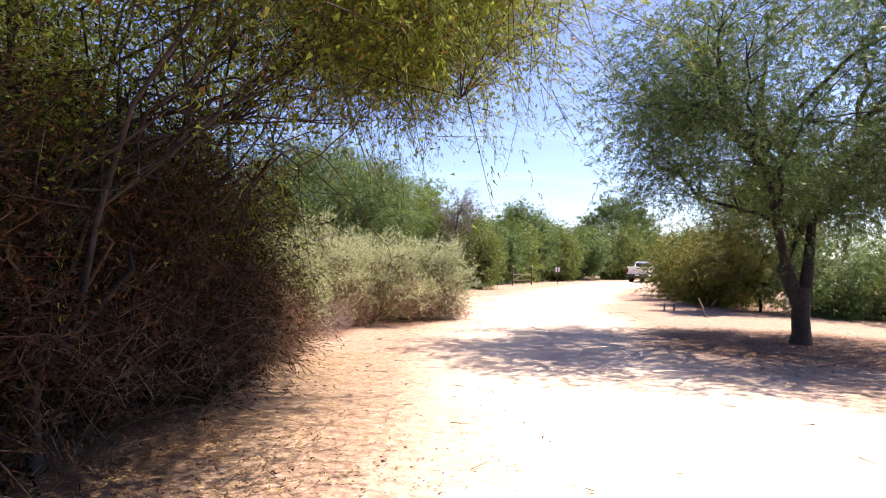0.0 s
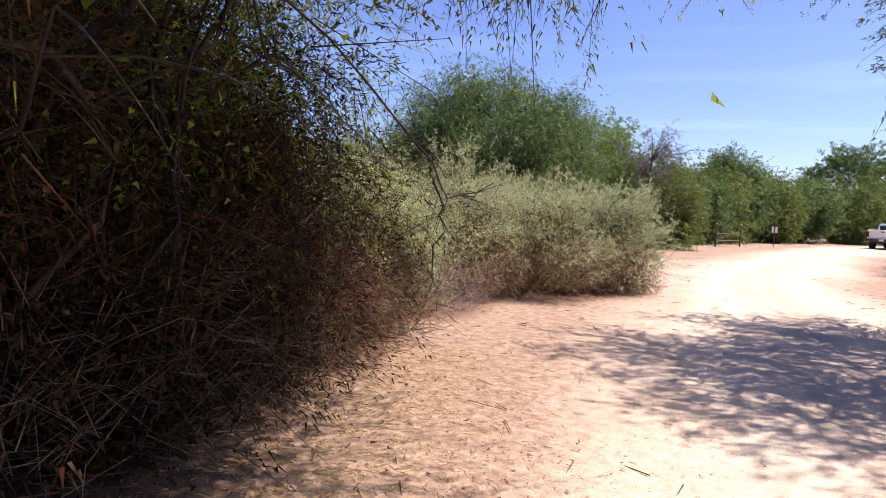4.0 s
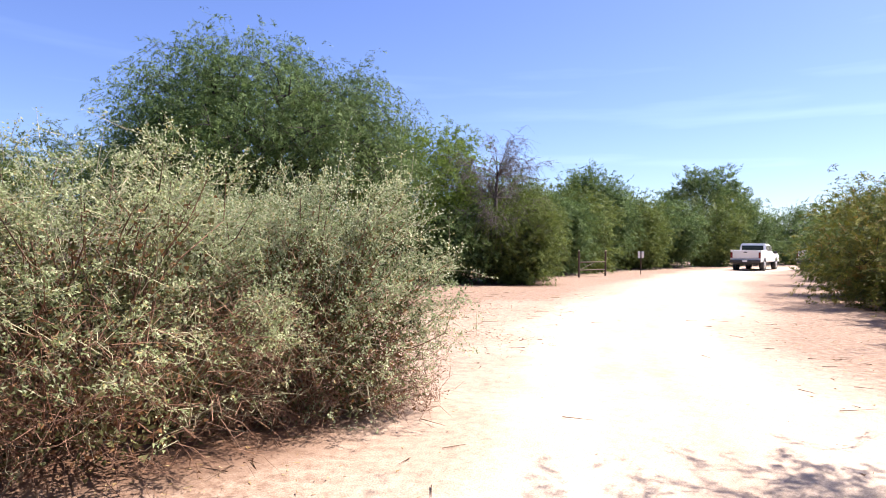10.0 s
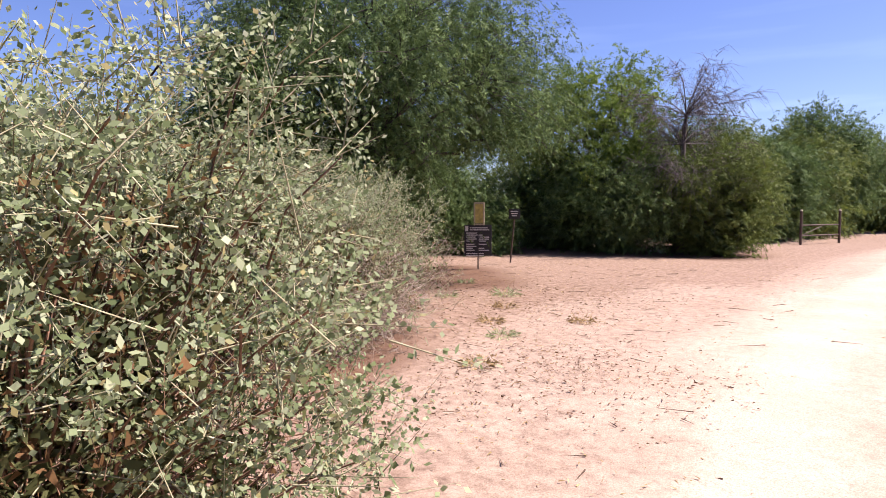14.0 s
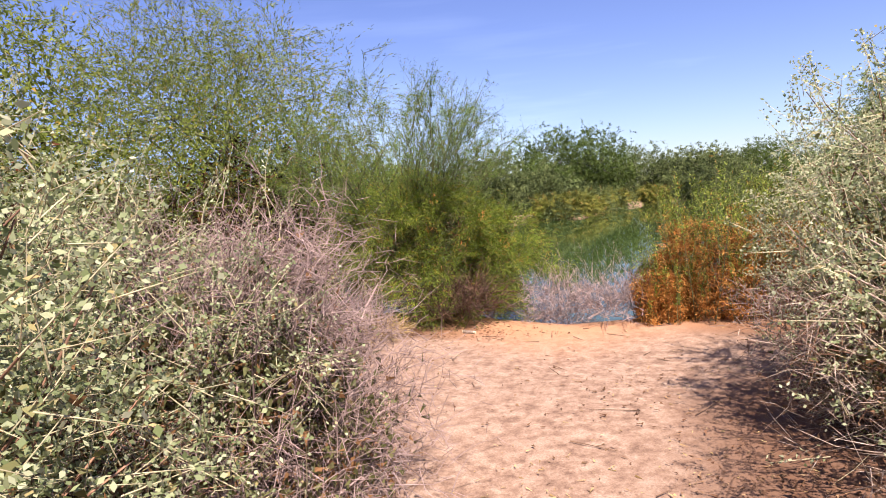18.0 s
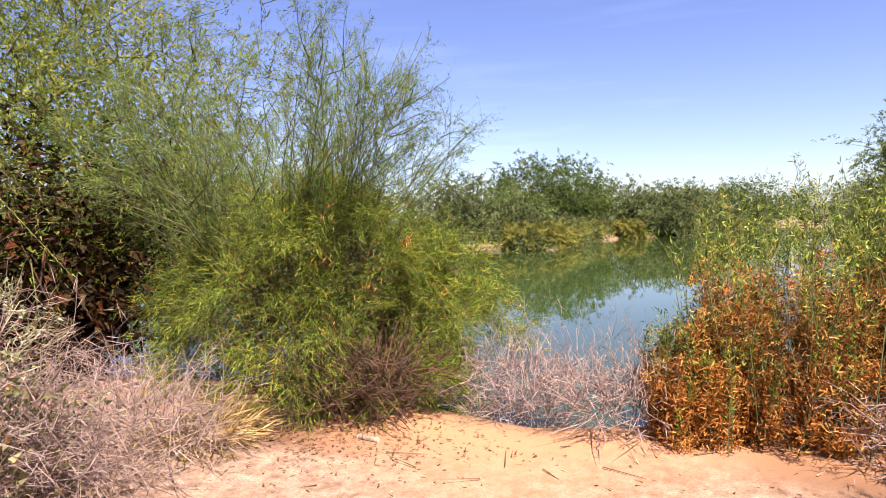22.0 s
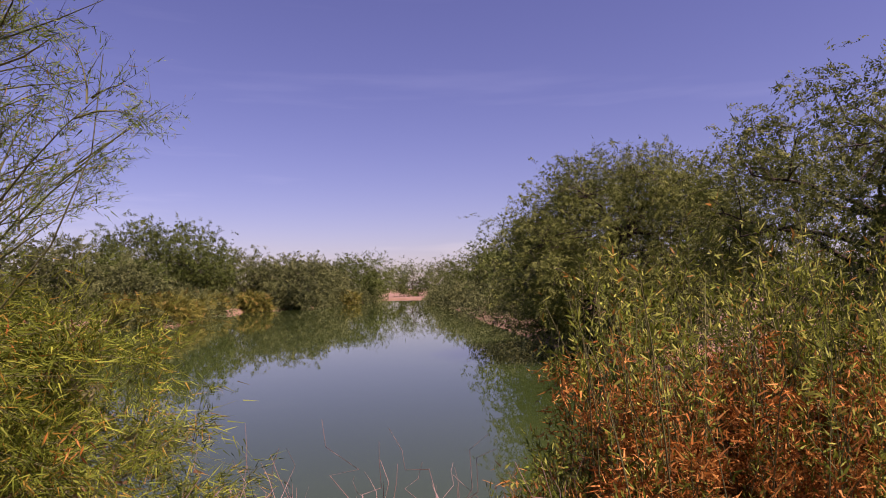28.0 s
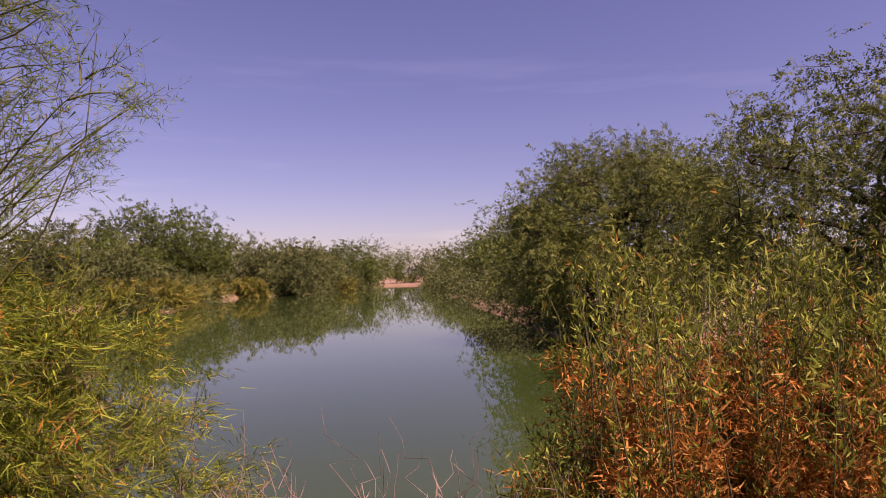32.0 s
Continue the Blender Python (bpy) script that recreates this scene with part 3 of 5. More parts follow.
def ground_mat():
    m, nt, p = base_mat("sandy_ground", 0.92)
    at = nt.nodes.new("ShaderNodeAttribute")
    at.attribute_name = "bare"
    n1, n2, n3 = noise_of(nt, 0.9, 5.0), noise_of(nt, 9.0, 6.0, 0.7), noise_of(nt, 70.0, 4.0, 0.7)
    litter = ramp_of(nt, [(0.3, (0.15, 0.085, 0.058)), (0.48, (0.285, 0.182, 0.13)), (0.7, (0.41, 0.285, 0.215))])
    sand = ramp_of(nt, [(0.3, (0.52, 0.395, 0.31)), (0.5, (0.58, 0.455, 0.365)), (0.7, (0.64, 0.52, 0.425))])
    nt.links.new(n2.outputs[0], litter.inputs[0])
    nt.links.new(n1.outputs[0], sand.inputs[0])
    ad = nt.nodes.new("ShaderNodeMath")
    ad.operation = "MULTIPLY_ADD"
    ad.inputs[1].default_value = 0.9
    nt.links.new(n2.outputs[0], ad.inputs[0])
    sb = nt.nodes.new("ShaderNodeMath")
    sb.operation = "SUBTRACT"
    nt.links.new(at.outputs["Fac"], ad.inputs[2])
    nt.links.new(ad.outputs[0], sb.inputs[0])
    sb.inputs[1].default_value = 0.45
    sb.use_clamp = True
    col = mix_of(nt, litter.outputs[0], sand.outputs[0], sb.outputs[0])
    g = ramp_of(nt, [(0.32, (0.50, 0.46, 0.44)), (0.5, (0.74, 0.73, 0.72)), (0.66, (0.88, 0.88, 0.88))])
    nt.links.new(n3.outputs[0], g.inputs[0])
    col = mix_of(nt, col, g.outputs[0], 1.0, "MULTIPLY")
    # mulch brown, darker than the litter itself so it also carries shade under plants
    mulch_shade = nt.nodes.new("ShaderNodeAttribute")
    mulch_shade.attribute_name = "mulch_shade"
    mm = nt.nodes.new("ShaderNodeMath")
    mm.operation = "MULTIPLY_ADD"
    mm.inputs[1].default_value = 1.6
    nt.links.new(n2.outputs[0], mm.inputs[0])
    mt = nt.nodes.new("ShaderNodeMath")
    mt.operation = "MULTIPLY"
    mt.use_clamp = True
    nt.links.new(mulch_shade.outputs["Fac"], mt.inputs[0])
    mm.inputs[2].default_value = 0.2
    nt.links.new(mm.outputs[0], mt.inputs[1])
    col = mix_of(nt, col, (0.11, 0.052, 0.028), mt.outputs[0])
    damp = nt.nodes.new("ShaderNodeAttribute")
    damp.attribute_name = "damp"
    col = mix_of(nt, col, (0.36, 0.18, 0.095), damp.outputs["Fac"])
    wet = nt.nodes.new("ShaderNodeAttribute")
    wet.attribute_name = "wet"
    col = mix_of(nt, col, (0.16, 0.10, 0.06), wet.outputs["Fac"])
    nt.links.new(col, p.inputs["Base Color"])
    b = nt.nodes.new("ShaderNodeBump")
    b.inputs["Strength"].default_value = 0.35
    b.inputs["Distance"].default_value = 0.02
    hh = nt.nodes.new("ShaderNodeMath")
    hh.operation = "ADD"
    nt.links.new(n2.outputs[0], hh.inputs[0])
    nt.links.new(n3.outputs[0], hh.inputs[1])
    nt.links.new(hh.outputs[0], b.inputs["Height"])
    nt.links.new(b.outputs[0], p.inputs["Normal"])
    return m


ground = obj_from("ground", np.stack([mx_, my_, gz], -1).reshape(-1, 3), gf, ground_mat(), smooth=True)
tagged(ground, "pale sandy ground with dry leaf litter beside the track", "ground", kind="structure")
droad = to_line(mx_, my_, ROAD)
bare = np.clip((2.9 - droad + 0.35 * wave(mx_ * 1.7, my_ * 0.5)) / 1.5, 0, 1)
rut = 0.3 * np.exp(-((droad - 0.85) / 0.22) ** 2) - 0.25 * np.exp(-((droad - 0.3) / 0.25) ** 2) - 0.2 * np.exp(-((droad - 1.5) / 0.25) ** 2)
dtrail = to_line(mx_, my_, TRAIL)
bare = np.maximum(bare, 0.05 * np.clip((1.5 - dtrail + 0.2 * wave(mx_ * 2, my_ * 2)) / 0.8, 0, 1))
clear = np.hypot((mx_ + 0.4) / 2.5, (my_ - 23.6) / 4.6) + 0.1 * wave(mx_ * 1.6, my_ * 1.3)
bare = np.maximum(bare, np.clip((1.2 - clear) / 0.7, 0, 0.36))
bare = np.clip(bare + rut, 0, 1)
dl = lake_depth(mx_, my_)
wet = np.clip((dl + 0.45) / 0.5, 0, 0.85)
damp = np.clip((dl + 1.8 + 0.35 * wave(mx_ * 1.9, my_ * 1.6)) / 1.1, 0, 1) * np.clip((mx_ + 30) / 10, 0, 1) * 0.92
# leaf mulch under the plants, with their shade painted into the same patches
mulch_shade = np.zeros_like(bare)
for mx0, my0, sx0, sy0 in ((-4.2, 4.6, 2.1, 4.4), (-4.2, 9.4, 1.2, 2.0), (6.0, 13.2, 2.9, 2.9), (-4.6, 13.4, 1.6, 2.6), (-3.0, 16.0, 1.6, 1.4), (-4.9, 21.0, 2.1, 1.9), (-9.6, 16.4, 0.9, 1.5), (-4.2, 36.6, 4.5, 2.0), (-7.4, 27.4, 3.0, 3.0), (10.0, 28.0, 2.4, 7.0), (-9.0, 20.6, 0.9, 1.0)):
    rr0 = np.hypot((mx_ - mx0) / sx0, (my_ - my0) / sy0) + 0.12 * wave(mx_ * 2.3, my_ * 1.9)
    mulch_shade = np.maximum(mulch_shade, np.clip((1.12 - rr0) / 0.3, 0, 0.95))
for nm, arr in (("bare", bare), ("wet", wet), ("damp", damp), ("mulch_shade", mulch_shade)):
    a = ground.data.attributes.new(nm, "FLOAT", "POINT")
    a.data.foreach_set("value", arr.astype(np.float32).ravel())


def water_mat():
    m, nt, p = base_mat("pond_water", 0.02)
    n1 = noise_of(nt, 0.06, 3.0)
    r = ramp_of(nt, [(0.35, (0.022, 0.042, 0.012)), (0.65, (0.032, 0.055, 0.018))])
    nt.links.new(n1.outputs[0], r.inputs[0])
    nt.links.new(r.outputs[0], p.inputs["Base Color"])
    p.inputs["IOR"].default_value = 1.33
    n2 = noise_of(nt, 2.2, 3.0)
    b = nt.nodes.new("ShaderNodeBump")
    b.inputs["Strength"].default_value = 0.012
    b.inputs["Distance"].default_value = 0.05
    nt.links.new(n2.outputs[0], b.inputs["Height"])
    nt.links.new(b.outputs[0], p.inputs["Normal"])
    return m


bm = bmesh.new()
bmesh.ops.create_grid(bm, x_segments=1, y_segments=1, size=0.5, matrix=Matrix.Translation((-61.5, 26, WATER_Z)) @ Matrix.Diagonal((107, 66, 1, 1)))
water = tagged(part("water", bm, water_mat()), "still green pond water reflecting trees and sky", "water", kind="structure")

# ---- plants along the track ----
SALT = "rounded grey-green saltbush with bare dry twigs below"
# the dark thicket beside the start
thicket = tree("thicket_tree", -4.9, 6.8, 7.4, 5.0, 5.4, 0.4, 11, "dark drooping thicket tree with olive feathery foliage and brown dead twigs",
               stems=((0.0, 0.0), (-0.6, 0.5), (0.5, 0.3), (0.1, -0.7), (0.2, 0.9)), trunk_r=0.06, fork=0.6, clumps=400, per_clump=15, per=34, size=0.034, width=0.0042, spray=0.85, droop=0.6, leaf=THICK_LEAF,
               offset=(1.2, 0.0), r0=0.005, shell=0.3, twig_share=0.4, inner=170, inner_size=0.027, cut=lambda cx, cy, cz: (cx > -2.4) & ((cx - 4.9 < -2.9 - 0.12 * np.abs(cy)) | ((cz > 3.2 + 0.9 * (cy > 0.6)) & (cy < 3.6))))


tree("thicket_tree", -4.0, 5.2, 6.7, 2.1, 3.1, 3.4, 12, "overhanging olive thicket tree with drooping feathery sprays", stems=((0, 0), (0.2, 0.3)), trunk_r=0.04, fork=1.0, clumps=310, per_clump=15, per=27, size=0.038, width=0.005,
     spray=0.75, droop=0.3, leaf=THICK_LEAF, offset=(2.7, 2.3), r0=0.005, shell=0.2, twig_share=0.35, inner=90, inner_size=0.03, lump=0.2)


# added tree, out of view behind the start; holds skylight off the thicket
tree("thicket_tree", -3.6, -3.2, 6.4, 3.0, 3.0, 0.4, 13, "olive thicket tree added out of view to block skylight", stems=((0, 0), (0.3, 0.2)), trunk_r=0.09, fork=0.8, clumps=110, per_clump=9, per=9, size=0.14, width=0.03, spray=0.8, droop=0.5,
     leaf=THICK_LEAF, twig_share=0.0, inner=35, inner_size=0.2, inner_mat=THICK_SHADE)


tree("thicket_tree", -3.2, 4.2, 6.8, 1.7, 2.4, 3.3, 17, "tall olive thicket tree arching over the track", stems=((0, 0), (0.2, 0.1)), trunk_r=0.04, fork=1.2, clumps=130, per_clump=14, per=22, size=0.055, width=0.006,
     spray=0.8, droop=0.35, leaf=THICK_LEAF, offset=(2.5, 0.7), r0=0.006, shell=0.2, inner=60, inner_size=0.035, lump=0.3, twig_share=0.5)


def hanging_branch(root, pts, r, name, mat):
    """A bare bent branch with side twigs, under a tree."""
    rng = np.random.default_rng(int(abs(pts[0][0] * 1000)))
    p = np.array(pts, float) - np.array(root.location)
    fine = np.linspace(0, len(p) - 1, 14)
    curve = np.stack([np.interp(fine, np.arange(len(p)), p[:, k]) for k in range(3)], 1)
    curve[1:-1] += rng.normal(size=(12, 3)) * 0.012
    g = [tubes(curve[None], np.linspace(r, r * 0.25, 14)[None], 6)]
    n = 22
    k = rng.integers(3, 13, n)
    g.append(sprays(rng, curve[k], rand_dirs(rng, n), rng.uniform(0.05, 0.2, n), rng.uniform(0, 0.6, n), 0, 0, 0, r * 0.3)[0])
    obj_from(name, *join_geo(g), mat, root, "bare hanging branch")


hanging_branch(thicket, [(-2.1, 5.1, 2.8), (-1.65, 5.4, 2.35), (-1.25, 5.65, 1.95), (-1.03, 5.74, 1.66), (-0.96, 5.75, 1.53), (-0.88, 5.74, 1.54), (-0.79, 5.7, 1.59)], 0.0055, "hanging_branch", BARK)
hanging_branch(thicket, [(-1.0, 5.75, 1.6), (-0.96, 5.73, 1.45), (-0.97, 5.7, 1.3), (-0.94, 5.68, 1.2)], 0.004, "hanging_branch", BARK)
hanging_branch(thicket, [(-3.6, 8.0, 2.7), (-3.1, 8.15, 2.45), (-2.81, 8.29, 2.13), (-2.48, 8.42, 1.75), (-2.2, 8.51, 1.89), (-1.95, 8.6, 1.98)], 0.014, "bare_bough", GREY_BARK)
hanging_branch(thicket, [(-3.5, 7.6, 0.9), (-2.99, 7.97, 1.31), (-2.77, 8.27, 1.64), (-2.6, 8.45, 1.95)], 0.013, "bare_bough", GREY_BARK)


def arching_boughs(root, n, seed):
    """Bare dark boughs that arch out of the thicket."""
    rng = np.random.default_rng(seed)
    o = np.array(root.location)
    st = np.stack([rng.uniform(-4.6, -3.0, n), rng.uniform(4.4, 8.2, n), rng.uniform(0.3, 2.2, n)], 1)
    en = np.stack([rng.uniform(-3.0, -1.1, n), rng.uniform(3.6, 8.0, n), rng.uniform(1.9, 4.2, n)], 1)
    g, pts = zigzag(rng, st - o, en - o, 0.024, 0.005, 9, 0.035)
    k, j = rng.integers(0, n, n * 7), rng.integers(3, 9, n * 7)
    tw, _ = sprays(rng, pts[k, j], unit(rand_dirs(rng, n * 7) + np.array([0.3, -0.2, -0.1])), rng.uniform(0.25, 0.9, n * 7), rng.uniform(-0.2, 0.9, n * 7), 0, 0, 0, 0.006, rings=5)
    tagged(obj_from("bough_tangle", *join_geo([g, tw]), BARK, root, "dark bare arching boughs"), kind="stuff")


arching_boughs(thicket, 34, 19)


# the shrub at (-4.3, 0.9) is unseen, added to keep skylight off the ground
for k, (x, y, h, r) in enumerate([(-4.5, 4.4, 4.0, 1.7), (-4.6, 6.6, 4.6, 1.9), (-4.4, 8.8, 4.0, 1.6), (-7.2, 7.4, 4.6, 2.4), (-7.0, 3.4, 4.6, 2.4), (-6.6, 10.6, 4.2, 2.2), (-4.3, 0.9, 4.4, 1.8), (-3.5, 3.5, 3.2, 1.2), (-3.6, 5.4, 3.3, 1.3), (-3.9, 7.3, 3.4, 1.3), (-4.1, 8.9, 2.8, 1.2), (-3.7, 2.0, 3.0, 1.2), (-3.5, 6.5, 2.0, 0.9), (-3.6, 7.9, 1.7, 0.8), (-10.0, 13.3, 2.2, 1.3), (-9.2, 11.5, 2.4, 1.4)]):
    tree("thicket_shrub", x, y, h, r, r, -0.4, 14 + k, "brown-olive thicket shrub darkened for shade, foliage to the ground", "shrub", stems=((0, 0), (0.3, 0.3), (-0.3, 0.2)), trunk_r=0.04, fork=0.3, clumps=80, per_clump=12, per=14 if x > -4.65 else 6, size=0.04 if x > -4.65 else 0.06,
         width=0.006 if x > -4.65 else 0.02, spray=0.6, droop=0.5, leaf=THICK_SHADE, bark=DARK_TWIG, twig_share=0.45, r0=0.005, shell=0.3, inner=150 if x > -4.65 else 45, inner_size=0.025 if x > -4.65 else 0.07, group="thicket shrubs")


def dead_thicket(x, y, rx, ry, h, seed, n, label, mat=BROWN_TWIG, name="dead_brush", length=0.9, r0=0.006, fine=2, wisps=0, z=0.0):
    """A tangle of dead twigs."""
    rng = np.random.default_rng(seed)
    root = thing(name, x, y, z, label, "brush")
    d = rand_dirs(rng, n)
    d[:, 2] = np.abs(d[:, 2])
    start = d * np.array([rx, ry, h]) * rng.uniform(0.3, 0.95, (n, 1)) ** 0.7
    start[:, 2] = rng.uniform(0, 0.75, n) * h * np.sqrt(np.clip(1 - (start[:, 0] / rx) ** 2 * 0.8 - (start[:, 1] / ry) ** 2 * 0.2, 0.1, 1))
    way = unit(rand_dirs(rng, n) * 0.8 + d * 0.5 + np.array([0, 0, 0.35]))
    ln = length * rng.uniform(0.4, 1.2, n)
    a, _ = sprays(rng, start, way, ln, rng.uniform(-0.1, 0.5, n), 0, 0, 0, r0, rings=3)
    m = n * fine
    k = rng.integers(0, n, m)
    st = start[k] + way[k] * (ln[k] * rng.uniform(0.2, 0.9, m))[:, None]
    b = leaves(st, unit(way[k] + rand_dirs(rng, m)), rand_dirs(rng, m), rng.uniform(0.1, 0.4, m) * length, np.full(m, r0 * 1.2))
    for t in (a, b):
        t[0][:, 2] = np.clip(t[0][:, 2], 0.004, None)
    if wisps:
        ws = rng.normal(size=(wisps, 3)) * np.array([rx * 0.6, ry * 0.6, 0.03]) + np.array([0, 0, h * 0.5])
        we = ws + np.stack([rng.normal(size=wisps) * 0.18, rng.normal(size=wisps) * 0.18, rng.uniform(0.25, 0.75, wisps)], 1)
        a = join_geo([a, zigzag(rng, ws, we, 0.0035, 0.001, 8, 0.06)[0]])
    tagged(obj_from("branch_tangle", *a, mat, root), kind="stuff")
    tagged(obj_from("twig_tangle", *b, mat, root), kind="stuff")
    return root


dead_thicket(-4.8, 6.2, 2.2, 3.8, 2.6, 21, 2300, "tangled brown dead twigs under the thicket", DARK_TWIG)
dead_thicket(-4.3, 10.2, 1.5, 1.6, 1.3, 22, 700, "tangled brown dead twigs beside the saltbush")
dead_thicket(-3.75, 9.3, 0.85, 0.75, 1.35, 24, 1700, "reddish-brown dead twigs at the edge of the thicket", RUST_TWIG, "dead_brush", 0.5, 0.004, 4)
dead_thicket(-3.4, 5.6, 0.8, 2.7, 1.7, 25, 800, "pale curved dead twigs hanging from the thicket", TAN_TWIG, "dead_brush", 0.7, 0.004, 2)
dead_thicket(-3.3, 8.0, 0.6, 0.8, 0.7, 26, 260, "brown dead twigs lying under the thicket", BROWN_TWIG, "dead_brush", 0.5, 0.004, 2)

saltbush(-3.9, 10.6, 1.0, 1.0, 2.0, 30, SALT, twigs=1300, per=20, leaf_size=0.024, dead=0.3, dead_mat=RED_TWIG, tri=False)
saltbush(-4.7, 11.2, 1.6, 1.6, 1.8, 31, SALT, sprigs=8, twigs=1100, per=18, leaf_size=0.026, dead=0.4, dead_mat=RED_TWIG)
saltbush(-5.0, 12.6, 1.75, 1.7, 2.1, 32, SALT, sprigs=8, twigs=1600, per=18, leaf_size=0.026, dead=0.4, dead_mat=RED_TWIG)
saltbush(-4.5, 14.3, 1.75, 1.7, 2.15, 33, SALT, sprigs=9, twigs=2200, per=20, leaf_size=0.023, dead=0.36, bare=2, dead_mat=RED_TWIG)
saltbush(-3.2, 15.6, 1.7, 1.5, 2.25, 34, SALT, sprigs=18, twigs=2300, per=20, leaf_size=0.023, dead=0.36, bare=2, dead_mat=RED_TWIG)
saltbush(-2.15, 16.9, 1.7, 1.15, 2.4, 35, "rounded grey-green saltbush at the corner of the trail", leaf=SALT_PALE, sprigs=30, leaf_size=0.024, twigs=2900, per=19, dead=0.22, bare=2, dead_mat=RED_TWIG, tri=False)
saltbush(-4.2, 16.95, 1.4, 1.12, 1.95, 36, "half-dead grey-green saltbush beside the trail", leaf=SALT_PALE, leaf_size=0.019, twigs=2400, per=20, dead=0.36, bare=2, twig_r=0.0024, dry_leaves=1, sprigs=14, dead_side=175, side_cut=-0.12, dead_mat=PINK_TWIG, stem_mat=PINK_TWIG, tri=False)
saltbush(-4.95, 21.35, 2.15, 1.75, 2.4, 37, "large grey-green saltbush with bare twigs below", leaf=SALT_PALE, leaf_size=0.02, bare=2, twigs=3300, per=22, dead=0.32, dry_leaves=3, sprigs=36, dead_mat=DEAD_TWIG, tri=False)
saltbush(-5.2, 23.3, 1.5, 1.7, 1.95, 38, "half-dry grey-green saltbush with bare twigs", leaf=SALT_PALE, twigs=1700, per=16, dead=0.58)
saltbush(-6.1, 21.1, 1.6, 1.5, 2.6, 39, SALT, leaf=SALT_PALE, leaf_size=0.024, twigs=1700, per=20, dead=0.3, dead_mat=RED_TWIG, tri=False)
saltbush(-7.0, 15.2, 1.3, 1.2, 1.5, 40, "half-dead pale saltbush with bare grey twigs", twigs=1100, per=14, dead=0.75, dead_mat=PINK_TWIG, bare=2, dry_leaves=1, sprigs=8)
saltbush(-8.1, 22.6, 1.2, 1.0, 1.8, 41, SALT, twigs=900, per=20, dead=0.3)

dead_thicket(-3.7, 12.3, 0.9, 1.1, 0.85, 23, 800, "grey heap of dead twigs against the saltbush", PINK_TWIG, "brush_heap", 0.42, 0.0026, 3)

# the broad tree with the hooked limbs at the turn
tree("mesquite_tree", 6.1, 13.3, 8.2, 4.8, 4.9, 1.6, 51, "tall green mesquite tree with dark forked trunk", stems=((-0.42, 0.1), (0.5, 0.1), (0.0, 0.5)), trunk_r=0.16, fork=1.5, clumps=330, per_clump=15,
     per=22, size=0.06, width=0.024, spray=0.7, droop=0.55, shell=0.4, inner=75, inner_size=0.08, offset=(0, 0.3), lump=0.25, twig_share=0.35)
tree("mesquite_tree", -7.4, 27.2, 7.1, 5.0, 4.7, 0.2, 52, "broad dense green mesquite tree with drooping sprays", stems=((0, 0), (0.3, -0.3)), trunk_r=0.15, fork=1.2, clumps=470, per_clump=15, per=18, size=0.065, width=0.023, lump=0.18,
     spray=0.65, droop=0.8, shell=0.5, inner=60, inner_size=0.1, offset=(-0.2, 0), cut=lambda cx, cy, cz: (cz > 3.0) | (cx + 0.51 * cy < 1.3))
tree("mesquite_tree", -5.6, 38.0, 7.0, 3.4, 3.0, 1.0, 53, "bright green tree behind the low shrubs", clumps=100, per_clump=12, per=16, size=0.12, width=0.06, spray=0.8, leaf=BRIGHT_LEAF)
tree("mesquite_tree", -10.5, 33.5, 5.2, 3.0, 3.0, 0.4, 54, "green tree behind the sign", clumps=80, per_clump=11, per=14, size=0.12, width=0.06, spray=0.8, leaf=MESQ_LEAF)

# low dark shrubs at the fork, with a dead crown over them
for k, (x, y, rx, ry, h) in enumerate([(-1.7, 37.0, 2.5, 2.1, 3.8), (-4.4, 36.8, 2.8, 2.1, 3.3), (-1.4, 40.0, 1.9, 2.2, 4.4), (-7.2, 38.8, 2.2, 2.0, 3.0), (-9.6, 42.5, 2.6, 2.4, 4.5), (-12.6, 38.5, 2.6, 2.6, 4.2), (-12.5, 31.0, 2.2, 2.2, 3.4), (-8.8, 34.6, 1.5, 1.4, 2.6)]):
    tree("tamarisk_shrub", x, y, h, rx, ry, -0.5, 60 + k, "dense olive-green shrub with foliage to the ground", "shrub", clumps=115, per_clump=11, per=11, size=0.1, width=0.042, spray=0.6, droop=0.5, inner=50, inner_size=0.15,
         leaf=MESQ_LEAF if k % 2 else OLIVE_LEAF, trunk_r=0.07, group="shrubs at the fork")


def dead_tree(x, y, h, r, seed, label):
    rng = np.random.default_rng(seed)
    root = thing("dead_tree", x, y, 0, label, "tree")
    g, pts = trunk_geo(rng, (0, 0, -0.05), (0.2, 0, h * 0.7), 0.16, 0.05)
    n = 70
    st = pts[rng.integers(2, len(pts), n)]
    way = rand_dirs(rng, n)
    way[:, 2] = np.abs(way[:, 2]) * 0.6 + 0.15
    way = unit(way)
    ln = r * rng.uniform(0.5, 1.1, n)
    a, _ = sprays(rng, st, way, ln, rng.uniform(0, 0.5, n), 0, 0, 0, 0.022, rings=5)
    m = 2300
    k = rng.integers(0, n, m)
    t = rng.uniform(0.3, 1, m)
    s2 = st[k] + way[k] * (ln[k] * t)[:, None]
    b, _ = sprays(rng, s2, unit(way[k] + rand_dirs(rng, m) * 0.9), rng.uniform(0.3, 0.9, m), rng.uniform(0.3, 1.4, m), 0, 0, 0, 0.007, rings=3)
    obj_from("trunk", *g, DEAD_BARK, root)
    tagged(obj_from("branch_tangle", *a, DEAD_BARK, root), kind="stuff")
    tagged(obj_from("twig_tangle", *b, DEAD_BARK, root), kind="stuff")
    return root


dead_tree(-2.5, 37.0, 6.2, 2.3, 71, "bare grey dead tree standing over green shrubs")

